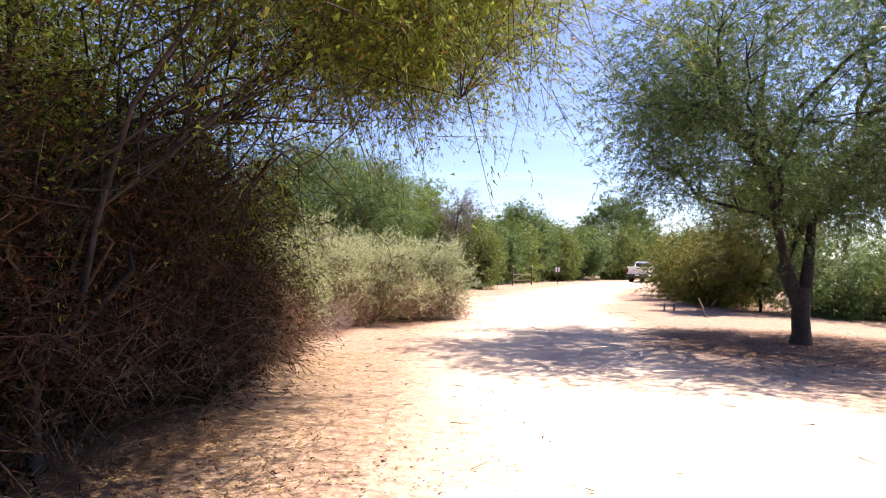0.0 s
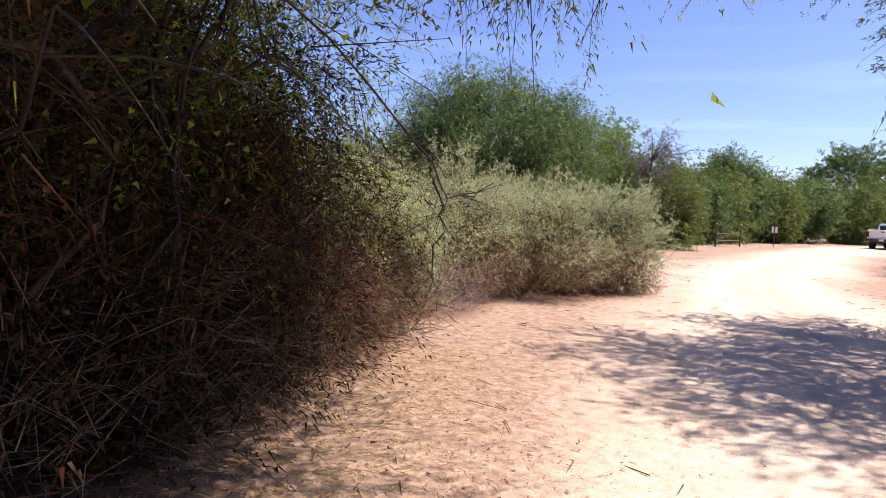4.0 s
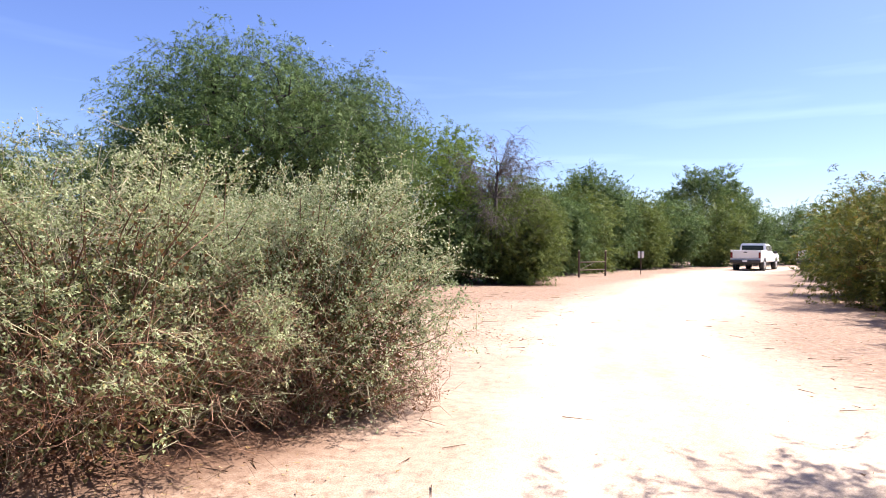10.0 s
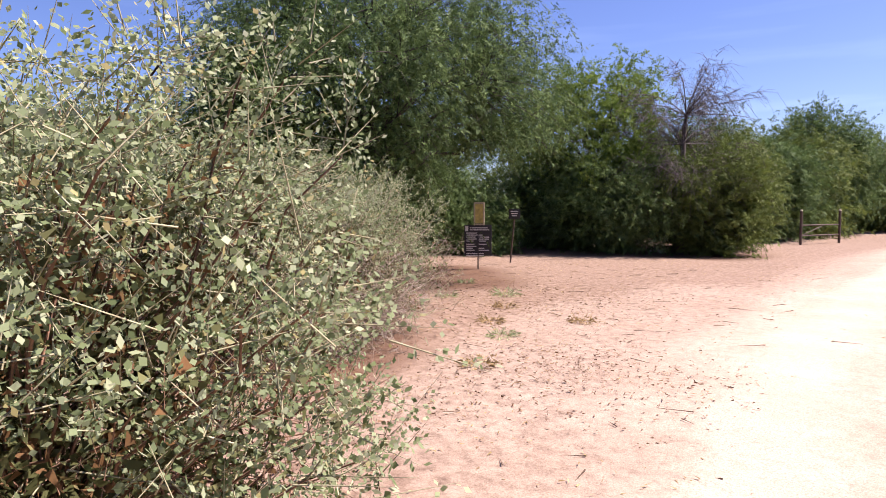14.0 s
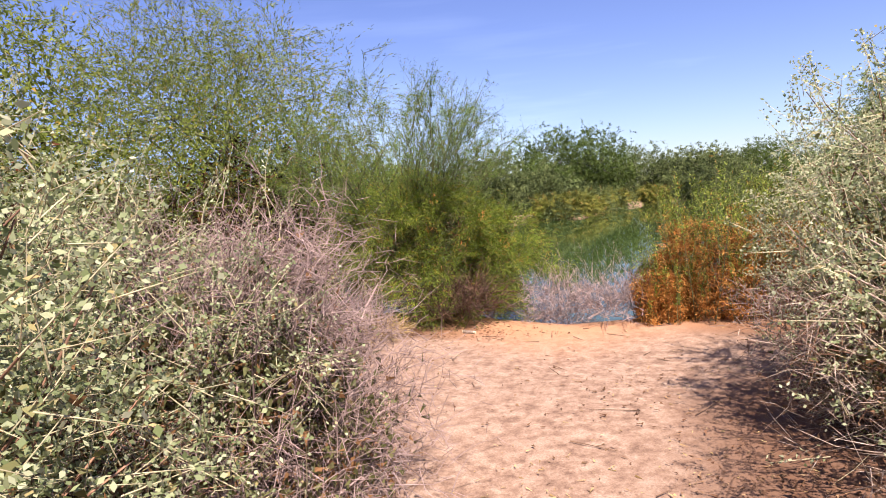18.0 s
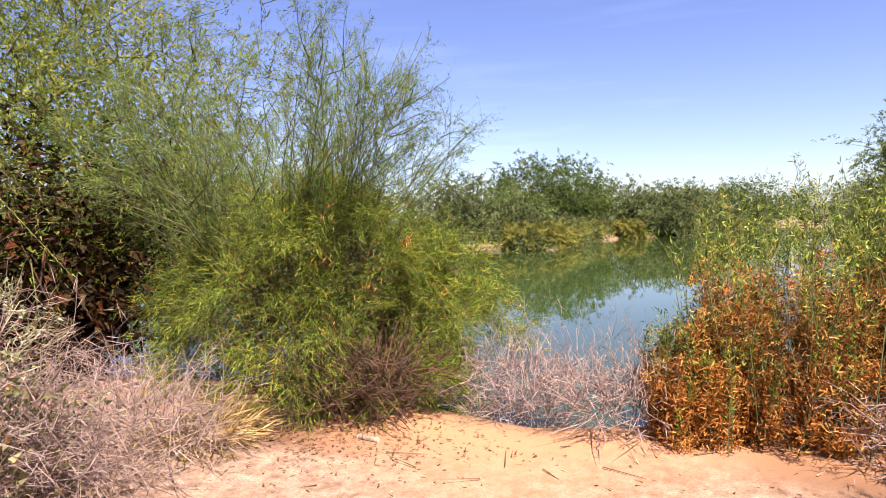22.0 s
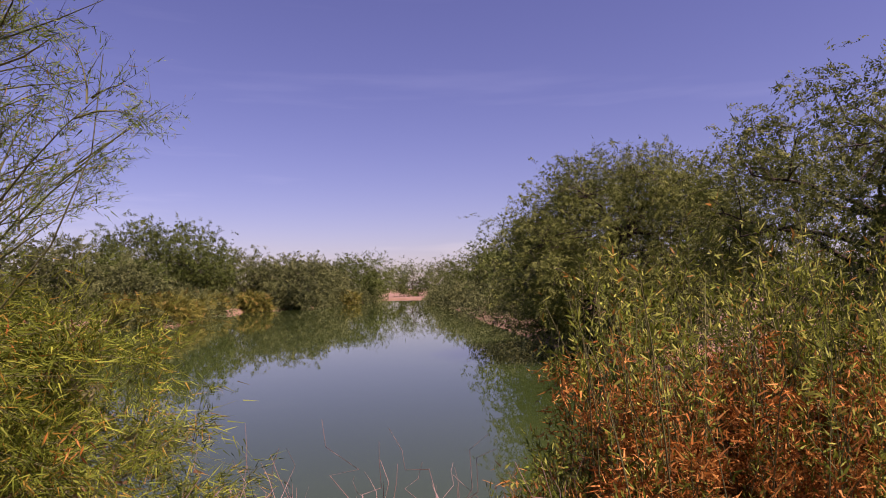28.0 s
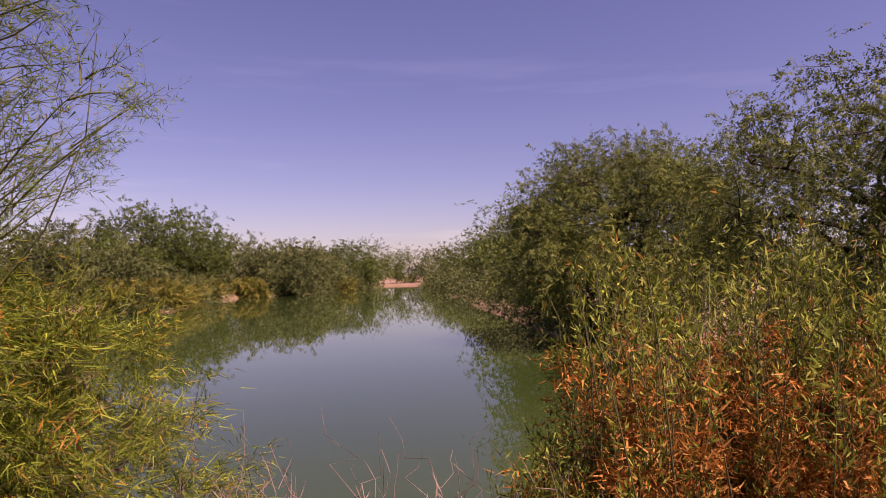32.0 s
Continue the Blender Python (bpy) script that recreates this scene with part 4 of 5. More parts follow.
# hedge of trees along the far side of the track
ROW = [(-0.5, 46.4, 4.6, 2.3), (0.4, 50.4, 5.6, 2.8), (2.4, 54.6, 7.6, 2.9), (4.8, 59.2, 5.6, 2.9), (7.8, 64.0, 5.6, 3.0), (11.8, 69.0, 6.0, 3.2), (16.5, 74.0, 6.0, 3.5), (-3.2, 49.5, 6.2, 3.0), (23, 80, 6.5, 4), (31, 85, 7, 4.5)]
for k, (x, y, h, r) in enumerate(ROW):
    tree("roadside_tree", x, y, h, r + 0.5, r + 0.5, -0.6, 80 + k, "olive-green roadside tree with foliage to the ground", clumps=150, per_clump=10, per=9 if y < 66 else 7, size=0.13, width=0.065, spray=0.7, droop=0.5, twig_share=0.0, lump=0.3,
         inner=35, inner_size=0.24, leaf=(MESQ_LEAF, OLIVE_LEAF)[k % 2], trunk_r=0.1, group="roadside trees")
tree("cottonwood_tree", 18, 96, 11.5, 6.5, 5.0, 1.0, 97, "dark green broad tree beyond the track", clumps=110, per_clump=12, per=10, size=0.35, width=0.2, spray=1.2, droop=0.3, leaf=MESQ_LEAF)

# far side of the track
RIGHT = [(8.6, 25.6, 3.0, 1.9, YELLOW_LEAF), (9.0, 29.2, 3.4, 2.2, YELLOW_LEAF), (10.2, 33.5, 3.6, 2.4, OLIVE_LEAF), (12.2, 39.0, 3.8, 2.6, MESQ_LEAF), (14.5, 45.0, 4.0, 2.8, OLIVE_LEAF), (17.0, 51.0, 4.4, 3.0, MESQ_LEAF),
         (11.0, 21.2, 2.6, 2.0, MESQ_LEAF), (13.0, 18.0, 3.0, 2.4, OLIVE_LEAF), (15.5, 15.0, 3.2, 2.5, MESQ_LEAF), (9.2, 23.0, 6.4, 2.0, YELLOW_LEAF), (20.5, 58.0, 4.6, 3.0, OLIVE_LEAF), (16, 24, 4.5, 3.2, MESQ_LEAF), (15, 31, 4.8, 3.2, MESQ_LEAF)]
for k, (x, y, h, r, lf) in enumerate(RIGHT):
    tree("roadside_shrub", x, y, h, r, r, -0.5, 110 + k, "yellowish green roadside shrub with feathery foliage" if lf is YELLOW_LEAF else "olive-green roadside shrub with dense foliage", "shrub", stems=((0, 0), (0.4, 0.2)), clumps=80 if k in (0, 1, 2, 6, 9) else 48, per_clump=10,
         per=14 if k in (0, 1, 9, 6) else 9, size=0.09 if k in (0, 1, 9, 6) else 0.13, width=0.036 if k in (0, 1, 9, 6) else 0.055,  twig_share=0.1, spray=0.65, droop=0.5, leaf=lf, trunk_r=0.05, group="roadside shrubs")

# ---- plants at the pond ----
tree("palo_verde_tree", -11.0, 12.6, 5.6, 2.9, 2.9, 0.3, 131, "tall olive-yellow palo verde tree on the bank", clumps=230, per_clump=15, per=24, size=0.038, width=0.006, spray=0.8, droop=0.25, leaf=PALO_CROWN, bark=GREEN_BARK, trunk_r=0.07, inner=90, inner_size=0.03,
     stems=((0, 0), (0.4, 0.3), (-0.3, 0.4)))

tree("palo_verde_tree", -9.0, 9.6, 5.4, 2.4, 2.6, 0.3, 130, "dense olive-green palo verde tree on the bank", clumps=170, per_clump=13, per=18, size=0.055, width=0.012, spray=0.8, droop=0.25, leaf=PALO_CROWN, bark=GREEN_BARK, trunk_r=0.07, inner=60, inner_size=0.06,
     stems=((0, 0), (0.4, 0.3)))


def palo_verde(x, y, seed):
    """Broom-like whips over a skirt of tufts of drooping yellow-green filaments."""
    rng = np.random.default_rng(seed)
    root = thing("palo_verde_shrub", x, y, WATER_Z, "yellow-green feathery palo verde shrub leaning over the water", "shrub")
    # skirt of tufts, with a lower lobe beside it
    nt = 210
    d = rand_dirs(rng, nt)
    d[:, 2] = np.abs(d[:, 2]) * 1.05 - 0.05
    c = d * np.array([1.45, 1.55, 1.75]) * rng.uniform(0.8, 1.0, (nt, 1)) * lumpy(rng, d, 0.22, 12)[:, None] + np.array([0, 0, 0.45])
    lobe = rng.random(nt) < 0.24
    c[lobe] = c[lobe] * np.array([0.6, 0.5, 0.72]) + np.array([-0.1, 1.35, 0])
    each = 30
    k = np.repeat(np.arange(nt), each)
    n = len(k)
    st = c[k] + rng.normal(size=(n, 3)) * 0.075 - d[k] * 0.1
    way = unit(d[k] * 0.8 + rand_dirs(rng, n) * 0.75 + np.array([0, 0, 0.25]))
    tw, lf = sprays(rng, st, way, rng.uniform(0.18, 0.5, n), rng.uniform(0.1, 0.9, n), 21, 0.075, 0.0058, 0.002, 0.05, 0.7, 0.022, 2, None, True)
    # brownish inner leaves, coloured dark to deepen the shade within the skirt
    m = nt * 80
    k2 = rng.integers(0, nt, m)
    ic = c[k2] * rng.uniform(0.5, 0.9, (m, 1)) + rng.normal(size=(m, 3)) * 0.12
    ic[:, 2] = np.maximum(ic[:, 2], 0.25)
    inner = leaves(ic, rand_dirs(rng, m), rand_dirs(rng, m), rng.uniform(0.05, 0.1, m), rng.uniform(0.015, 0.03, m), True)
    # main whips fan out from the heart of the shrub
    w = 62
    a = rng.uniform(0, 2 * math.pi, w)
    lean = np.sqrt(rng.uniform(0.0, 0.7, w))
    wy = unit(np.stack([np.cos(a) * lean, np.sin(a) * lean * 1.15 - 0.06, np.ones(w)], 1))
    s0 = np.stack([np.cos(a) * 0.45 * lean, np.sin(a) * 0.5 * lean - 0.15, np.full(w, 0.9)], 1)
    wl_ = rng.uniform(2.3, 3.1, w) * (1 - 0.15 * lean)
    w1, _ = sprays(rng, s0, wy, wl_, rng.uniform(-0.08, 0.04, w), 0, 0, 0, 0.009, rings=6)
    # side whips keep close to their main whip
    q = w * 8
    k3 = np.repeat(np.arange(w), 8)
    t = rng.uniform(0.2, 0.98, q)
    s1 = s0[k3] + wy[k3] * (wl_[k3] * t)[:, None]
    y1 = unit(wy[k3] + rand_dirs(rng, q) * 0.85 + np.array([0, 0, 0.1]))
    l1 = wl_[k3] * (1.15 - t) * rng.uniform(0.3, 0.75, q)
    w2, _ = sprays(rng, s1, y1, l1, rng.uniform(-0.1, 0.05, q), 0, 0, 0, 0.007, rings=4)
    # fine twiglets with thread-like leaflets
    z = 5600
    k4 = rng.integers(0, q, z)
    t4 = rng.uniform(0.15, 1.0, z)
    s2 = s1[k4] + y1[k4] * (l1[k4] * t4)[:, None] + rng.normal(size=(z, 3)) * 0.015
    w3, l3 = sprays(rng, s2, unit(y1[k4] + rand_dirs(rng, z) * 0.8), rng.uniform(0.08, 0.3, z), rng.uniform(-0.1, 0.25, z), 16, 0.04, 0.0045, 0.0016, 0.05, 1.1, 0.012, 2, None, True)
    # clusters of dry yellow-orange pods
    pc = np.repeat(c[rng.choice(nt, 34)] * 1.08, 16, axis=0)
    pn = len(pc)
    pods = leaves(pc + rng.normal(size=(pn, 3)) * 0.045, unit(rand_dirs(rng, pn) * 0.6 - np.array([0, 0, 0.8])), rand_dirs(rng, pn), rng.uniform(0.04, 0.08, pn), np.full(pn, 0.008))
    tagged(obj_from("pod_mass", *pods, REED_DRY, root, "clusters of dry orange pods"), kind="stuff")
    for g in (tw, lf, inner):
        g[0][:, 2] = np.maximum(g[0][:, 2], 0.02)
    obj_from("skirt", *lf, PALO_LEAF, root)
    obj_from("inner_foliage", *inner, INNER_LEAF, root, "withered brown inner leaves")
    obj_from("upper_foliage", *l3, PALO_TOP, root)
    tagged(obj_from("whip_mass", *join_geo([w1, w2]), GREEN_BARK, root, "slender upright green whips"), kind="stuff")
    tagged(obj_from("twig_tangle", *join_geo([tw, w3]), GREEN_BARK, root), kind="stuff")
    return root


palo_verde(-10.55, 16.0, 132)
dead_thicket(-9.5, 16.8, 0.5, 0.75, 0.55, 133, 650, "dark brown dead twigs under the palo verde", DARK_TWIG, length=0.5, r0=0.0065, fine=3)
dead_thicket(-9.95, 18.15, 0.5, 0.5, 0.85, 134, 430, "rounded pinkish-grey dead shrub at the water", PINK_TWIG, "dead_shrub", 0.4, 0.005, 4, 30, WATER_Z)
dead_thicket(-9.4, 19.0, 0.5, 0.5, 0.5, 135, 300, "pale dead twigs on the bank", PINK_TWIG, "dead_shrub", 0.4, 0.005, 4, 36)
dead_thicket(-8.0, 15.6, 1.0, 0.9, 0.6, 136, 900, "grey heap of dead branches on the bank", PINK_TWIG, "brush_heap", 0.5, 0.0035, 3)


def seepwillow(x, y, rx, ry, n, h, seed, label, dryness=0.47):
    """Upright stems, dry orange leaves below and narrow green leaves above."""
    rng = np.random.default_rng(seed)
    root = thing("seepwillow", x, y, 0, label, "shrub", "seepwillows")
    a = rng.uniform(0, 2 * math.pi, n)
    rr = np.sqrt(rng.uniform(0, 1, n))
    st = np.stack([np.cos(a) * rr * rx, np.sin(a) * rr * ry, np.full(n, -0.15)], 1)
    way = unit(np.stack([rng.normal(size=n) * 0.12, rng.normal(size=n) * 0.12, np.ones(n)], 1) + st * np.array([0.06, 0.06, 0]))
    ln = h * rng.uniform(0.42, 1.0, n) * (1 - 0.2 * rr)
    stems, _ = sprays(rng, st, way, ln, rng.uniform(-0.02, 0.05, n), 0, 0, 0, 0.006, rings=5)
    q = n * 9
    k = rng.integers(0, n, q)
    t = rng.uniform(0.1, 0.92, q)
    s1 = st[k] + way[k] * (ln[k] * t)[:, None]
    w1 = unit(way[k] + rand_dirs(rng, q) * 0.55)
    l1 = rng.uniform(0.08, 0.28, q)
    zz = s1[:, 2] + rng.normal(size=q) * 0.11
    dry = zz < dryness * h
    twd, ld = sprays(rng, s1[dry], w1[dry], l1[dry], np.full(dry.sum(), 0.5), 30, 0.05, 0.0085, 0.002, 0.0, 1.2, 0.03, 2, None, True)
    twg, lg = sprays(rng, s1[~dry], w1[~dry], l1[~dry], np.full((~dry).sum(), 0.0), 22, 0.045, 0.0085, 0.002, 0.0, 1.1, 0.015, 2, None, False)
    top, lt = sprays(rng, st + way * (ln * 0.55)[:, None], way, ln * 0.45, np.zeros(n), 56, 0.045, 0.0085, 0.0025, 0.0, 1.1, 0.01, 2, None, False)
    for g in (stems, twd, twg, ld, lg, lt):
        g[0][:, 2] = np.maximum(g[0][:, 2], -0.28)
    obj_from("green_foliage", *join_geo([lg, lt]), REED_LEAF, root)
    obj_from("dry_foliage", *ld, REED_DRY, root, "dry orange-brown leaves")
    tagged(obj_from("stem_mass", *join_geo([stems, twd, twg, top]), GREEN_BARK, root), kind="stuff")
    return root


WILLOW = "upright green seepwillow with dry orange lower leaves"
seepwillow(-9.3, 20.2, 0.55, 0.7, 190, 2.2, 141, WILLOW)
seepwillow(-9.35, 19.55, 0.5, 0.4, 120, 1.1, 147, "low green seepwillow with dry orange lower leaves", 0.48)
seepwillow(-9.4, 21.0, 0.6, 0.6, 150, 2.1, 145, WILLOW)
dead_thicket(-8.75, 20.75, 0.5, 0.6, 0.6, 142, 300, "pinkish-grey dead twigs beside the seepwillow", PINK_TWIG, "dead_shrub", 0.4, 0.005, 4, 16)
tree("mesquite_tree", -21.3, 28.6, 5.9, 4.0, 4.0, -0.9, 143, "broad dark green tree hanging over the pond", clumps=380, per_clump=13, per=13, size=0.07, width=0.03, spray=0.55, droop=0.5, leaf=OLIVE_LEAF, shell=0.6, lump=0.22, inner=70, inner_size=0.1)
tree("mesquite_tree", -13.5, 27.5, 4.8, 3.0, 3.0, 0.1, 144, "olive-green tree behind the bank", clumps=150, per_clump=14, per=18, size=0.07, width=0.028, spray=0.6, droop=0.5, leaf=OLIVE_LEAF, inner=40, inner_size=0.1)

tree("mesquite_tree", -8.2, 24.6, 4.4, 1.7, 1.7, 0.3, 146, "slender olive-green tree behind the seepwillows", clumps=80, per_clump=14, per=18, size=0.055, width=0.018, spray=0.5, droop=0.4, leaf=OLIVE_LEAF, trunk_r=0.06, inner=40, inner_size=0.07)

# far shore
FAR = [(-71, 26, 5.0, 4.5, 1), (-80, 29, 5.2, 5.0, 1), (-71.5, 13.5, 9.4, 7.0, 0), (-68.5, 17.0, 8.0, 4.5, 0), (-74, 22, 5.6, 5.0, 1), (-52, 8.5, 5.6, 4.4, 1), (-48, 1.5, 5.8, 4.6, 0), (-51, 13.6, 3.4, 2.6, 1), (-60, 12, 5.0, 4.0, 0), (-46, -6, 6.0, 5.0, 0), (-40, -9, 6.0, 6.0, 1), (-86, 31, 5.4, 6.0, 1), (-98, 38, 6.5, 6.0, 0), (-118, 46, 8.5, 6.5, 0),
       (-122, 56, 8.0, 6.0, 0), (-112, 62, 8.5, 7.0, 1), (-95, 58, 7.5, 6.5, 0), (-75, 52, 6.5, 6.0, 0), (-58, 46, 6.5, 6.0, 1), (-42, 39, 6.5, 6.0, 0), (-27, -8, 5.5, 5.0, 0), (-16, -3, 5.0, 4.5, 0)]
for k, (x, y, h, r, g) in enumerate(FAR):
    tree("shore_tree", x, y, h, r, r, -1.2, 160 + k, "grey-green tree on the far shore" if g else "dark green tree on the far shore", clumps=110 if -100 < x < -45 and y > 0 else 80, per_clump=8, per=13 if -100 < x < -45 and y > 0 else 6, size=0.17 if x < -30 else 0.16, width=0.11 if x < -30 else 0.09, spray=1.0, droop=0.4, twig_share=0.0, inner=35, inner_size=0.24 if x < -30 else 0.2,
         leaf=FAR_GREY if g else FAR_LEAF, trunk_r=0.15, group="shore trees")
for k, (x, y, rx) in enumerate([(-47, 16.0, 2.0), (-45.6, 14.9, 1.6), (-49, 16.6, 1.8), (-51, 16.9, 2.6), (-56, 17.4, 2.8), (-61.5, 18.7, 2.6), (-67, 22.6, 2.4), (-83, 34.5, 2.0)]):
    tree("shore_shrub", x, y, 1.0, rx, 1.3, -0.3, 190 + k, "low yellow-green shrub at the waterline", "shrub", clumps=40, per_clump=7, per=7, size=0.3, width=0.14, twig_share=0.0, spray=0.5, droop=0.3, leaf=YELLOW_LEAF, trunk_r=0.04)


# woods in the distance, all round
def far_woods():
    rng = np.random.default_rng(300)
    v = []
    n = 190
    a = rng.uniform(0, 2 * math.pi, n)
    r = rng.uniform(140, 260, n)
    for k in range(n):
        x, y = math.cos(a[k]) * r[k], 20 + math.sin(a[k]) * r[k]
        h, w = rng.uniform(5, 8.5), rng.uniform(5, 9)
        m = 280
        d = rand_dirs(rng, m)
        d[:, 2] = np.abs(d[:, 2])
        c = d * np.array([w, w, h]) * rng.uniform(0.75, 1, (m, 1)) * lumpy(rng, d, 0.3, 8)[:, None] + np.array([x, y, 0])
        v.append(leaves(c, unit(d + rand_dirs(rng, m)), unit(d + rand_dirs(rng, m) * 0.6), rng.uniform(1.0, 2.0, m), rng.uniform(0.8, 1.6, m), True))
    ob = obj_from("distant_woods", *join_geo(v), FAR_LEAF)
    return tagged(ob, "belt of distant green trees on the horizon", "woods", kind="stuff")


far_woods()


# low growth along the waterline
def shore_growth():
    rng = np.random.default_rng(310)
    geo = []
    ring = LAKE[7:] + LAKE[:1]
    for (ax, ay), (bx, by) in zip(ring, ring[1:]):
        ln = math.hypot(bx - ax, by - ay)
        for k in range(int(ln / 0.9)):
            t = rng.random()
            x, y = ax + (bx - ax) * t, ay + (by - ay) * t
            if math.hypot(x + 108, y - 50) < 6 or math.hypot(x + 10, y - 10) < 5:
                continue
            away = Vector((x + 55, y - 22)).normalized() * rng.uniform(-0.4, 3.0)
            near = max(0.22, min(1.0, math.hypot(x + 8, y - 18) / 60))
            m = int(220 / near)
            d = rand_dirs(rng, m)
            d[:, 2] = np.abs(d[:, 2])
            w, h = rng.uniform(0.8, 2.0), rng.uniform(0.7, 2.8)
            c = d * np.array([w, w, h]) * rng.uniform(0.6, 1, (m, 1)) + np.array([x + away.x, y + away.y, WATER_Z])
            geo.append(leaves(c, unit(d + rand_dirs(rng, m)), rand_dirs(rng, m), rng.uniform(0.3, 0.65, m) * near, rng.uniform(0.12, 0.26, m) * near, True))
    return tagged(obj_from("shore_growth", *join_geo(geo), FAR_GREY), "low green growth along the water's edge", "undergrowth", kind="stuff")


shore_growth()


# dry straw, leaves and sticks on the ground
def ground_litter():
    rng = np.random.default_rng(320)
    n = 70000
    x, y = rng.uniform(-9, 5.5, n), rng.uniform(1, 34, n)
    keep = to_line(x, y, ROAD) > 1.2 + rng.exponential(1.0, n) * 0.9
    keep |= rng.random(n) < 0.06
    keep &= lake_depth(x, y) < -0.15
    keep &= (x > -5.2) | (rng.random(n) < 0.25)
    keep &= (y < 12) | (rng.random(n) < 0.55)
    keep &= (np.sin(x * 2.1 + np.sin(y * 1.7)) + np.sin(y * 2.7 + x) + rng.normal(size=n)) > -0.3
    x, y = x[keep], y[keep]
    n = len(x)
    a = rng.uniform(0, 2 * math.pi, n)
    way = unit(np.stack([np.cos(a), np.sin(a), rng.normal(size=n) * 0.18], 1))
    nor = unit(rng.normal(size=(n, 3)) * 0.35 + np.array([0, 0, 1]))
    z = land_z(x, y) + rng.uniform(0.004, 0.018, n)
    g = leaves(np.stack([x, y, z], 1), way, nor, rng.uniform(0.02, 0.065, n), rng.uniform(0.005, 0.014, n), True)
    tagged(obj_from("dry_litter", *g, STRAW), "scattered dry straw and fallen leaves on sand", "litter", kind="stuff")
    n = 900
    x, y = rng.uniform(-9, 4.5, n), rng.uniform(3, 32, n)
    ok = (lake_depth(x, y) < -0.2) & (to_line(x, y, ROAD) > 0.6 + rng.random(n) * 2.5)
    x, y = x[ok], y[ok]
    n = len(x)
    a = rng.uniform(0, 2 * math.pi, n)
    way = unit(np.stack([np.cos(a), np.sin(a), rng.normal(size=n) * 0.06], 1))
    tw, _ = sprays(rng, np.stack([x, y, land_z(x, y) + 0.012], 1), way, rng.uniform(0.08, 0.4, n), np.zeros(n), 0, 0, 0, 0.005)
    tagged(obj_from("fallen_sticks", *tw, BROWN_TWIG), "small brown sticks lying on the sand", "litter", kind="stuff")

    # straw along the edge of the thicket
    n = 11000
    x, y = rng.normal(size=n) * 0.62 - 1.95, rng.uniform(1.5, 10.2, n)
    x -= 0.09 * (y - 4)
    ok = to_line(x, y, ROAD) > 1.5 + rng.random(n)
    x, y = x[ok], y[ok]
    n = len(x)
    a = rng.uniform(0, 2 * math.pi, n)
    g = leaves(np.stack([x, y, land_z(x, y) + rng.uniform(0.003, 0.014, n)], 1), unit(np.stack([np.cos(a), np.sin(a), rng.normal(size=n) * 0.1], 1)), unit(rng.normal(size=(n, 3)) * 0.3 + np.array([0, 0, 1])), rng.uniform(0.03, 0.1, n), rng.uniform(0.004, 0.009, n), True)
    tagged(obj_from("straw_litter", *g, STRAW), "golden dry straw strewn beside the thicket", "litter", kind="stuff")

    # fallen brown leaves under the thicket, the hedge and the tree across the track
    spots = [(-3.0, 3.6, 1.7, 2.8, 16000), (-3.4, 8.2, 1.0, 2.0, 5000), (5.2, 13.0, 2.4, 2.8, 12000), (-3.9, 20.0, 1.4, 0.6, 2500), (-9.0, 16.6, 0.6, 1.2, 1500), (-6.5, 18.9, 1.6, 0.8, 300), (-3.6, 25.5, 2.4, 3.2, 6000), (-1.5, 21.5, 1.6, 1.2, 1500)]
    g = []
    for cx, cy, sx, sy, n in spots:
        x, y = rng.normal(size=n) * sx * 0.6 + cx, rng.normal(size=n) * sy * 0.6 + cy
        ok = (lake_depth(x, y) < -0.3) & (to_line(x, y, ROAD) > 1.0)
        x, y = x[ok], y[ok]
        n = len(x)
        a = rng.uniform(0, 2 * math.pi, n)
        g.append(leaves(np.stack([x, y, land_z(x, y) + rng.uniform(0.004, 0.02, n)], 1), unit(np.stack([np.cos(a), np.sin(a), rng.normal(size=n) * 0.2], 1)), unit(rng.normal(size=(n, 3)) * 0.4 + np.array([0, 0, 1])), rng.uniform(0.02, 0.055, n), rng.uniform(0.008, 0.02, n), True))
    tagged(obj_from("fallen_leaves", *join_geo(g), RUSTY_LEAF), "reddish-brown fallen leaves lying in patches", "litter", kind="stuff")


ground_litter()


# ---- made things ----
WHITE_PAINT = plain_mat("white_car_paint", (0.80, 0.80, 0.79), 0.25, 0.0, 0.04, 2.0)
BLACK_TRIM = plain_mat("black_trim", (0.03, 0.03, 0.032), 0.5)
TYRE = plain_mat("tyre_rubber", (0.025, 0.025, 0.026), 0.85)
ALLOY = plain_mat("alloy", (0.55, 0.55, 0.56), 0.35, 0.9)
RED_LAMP = plain_mat("tail_lamp_red", (0.16, 0.015, 0.015), 0.25)
GLASS_DARK = plain_mat("tinted_glass", (0.02, 0.025, 0.03), 0.06)
WOOD_GREY = bark_mat("weathered_wood", (0.14, 0.10, 0.08), (0.34, 0.27, 0.21), 18.0)
RUST = plain_mat("dark_rusty_steel", (0.09, 0.06, 0.05), 0.7, 0.3, 0.35, 20.0)
SIGN_BLACK = plain_mat("sign_black", (0.025, 0.025, 0.03), 0.45)
SIGN_WHITE = plain_mat("sign_white", (0.75, 0.75, 0.72), 0.5)
SIGN_YELLOW = plain_mat("faded_yellow_panel", (0.55, 0.46, 0.14), 0.55, 0.0, 0.3, 12.0)
SIGN_TAN = plain_mat("tan_frame_wood", (0.50, 0.42, 0.30), 0.7, 0.0, 0.2, 20.0)


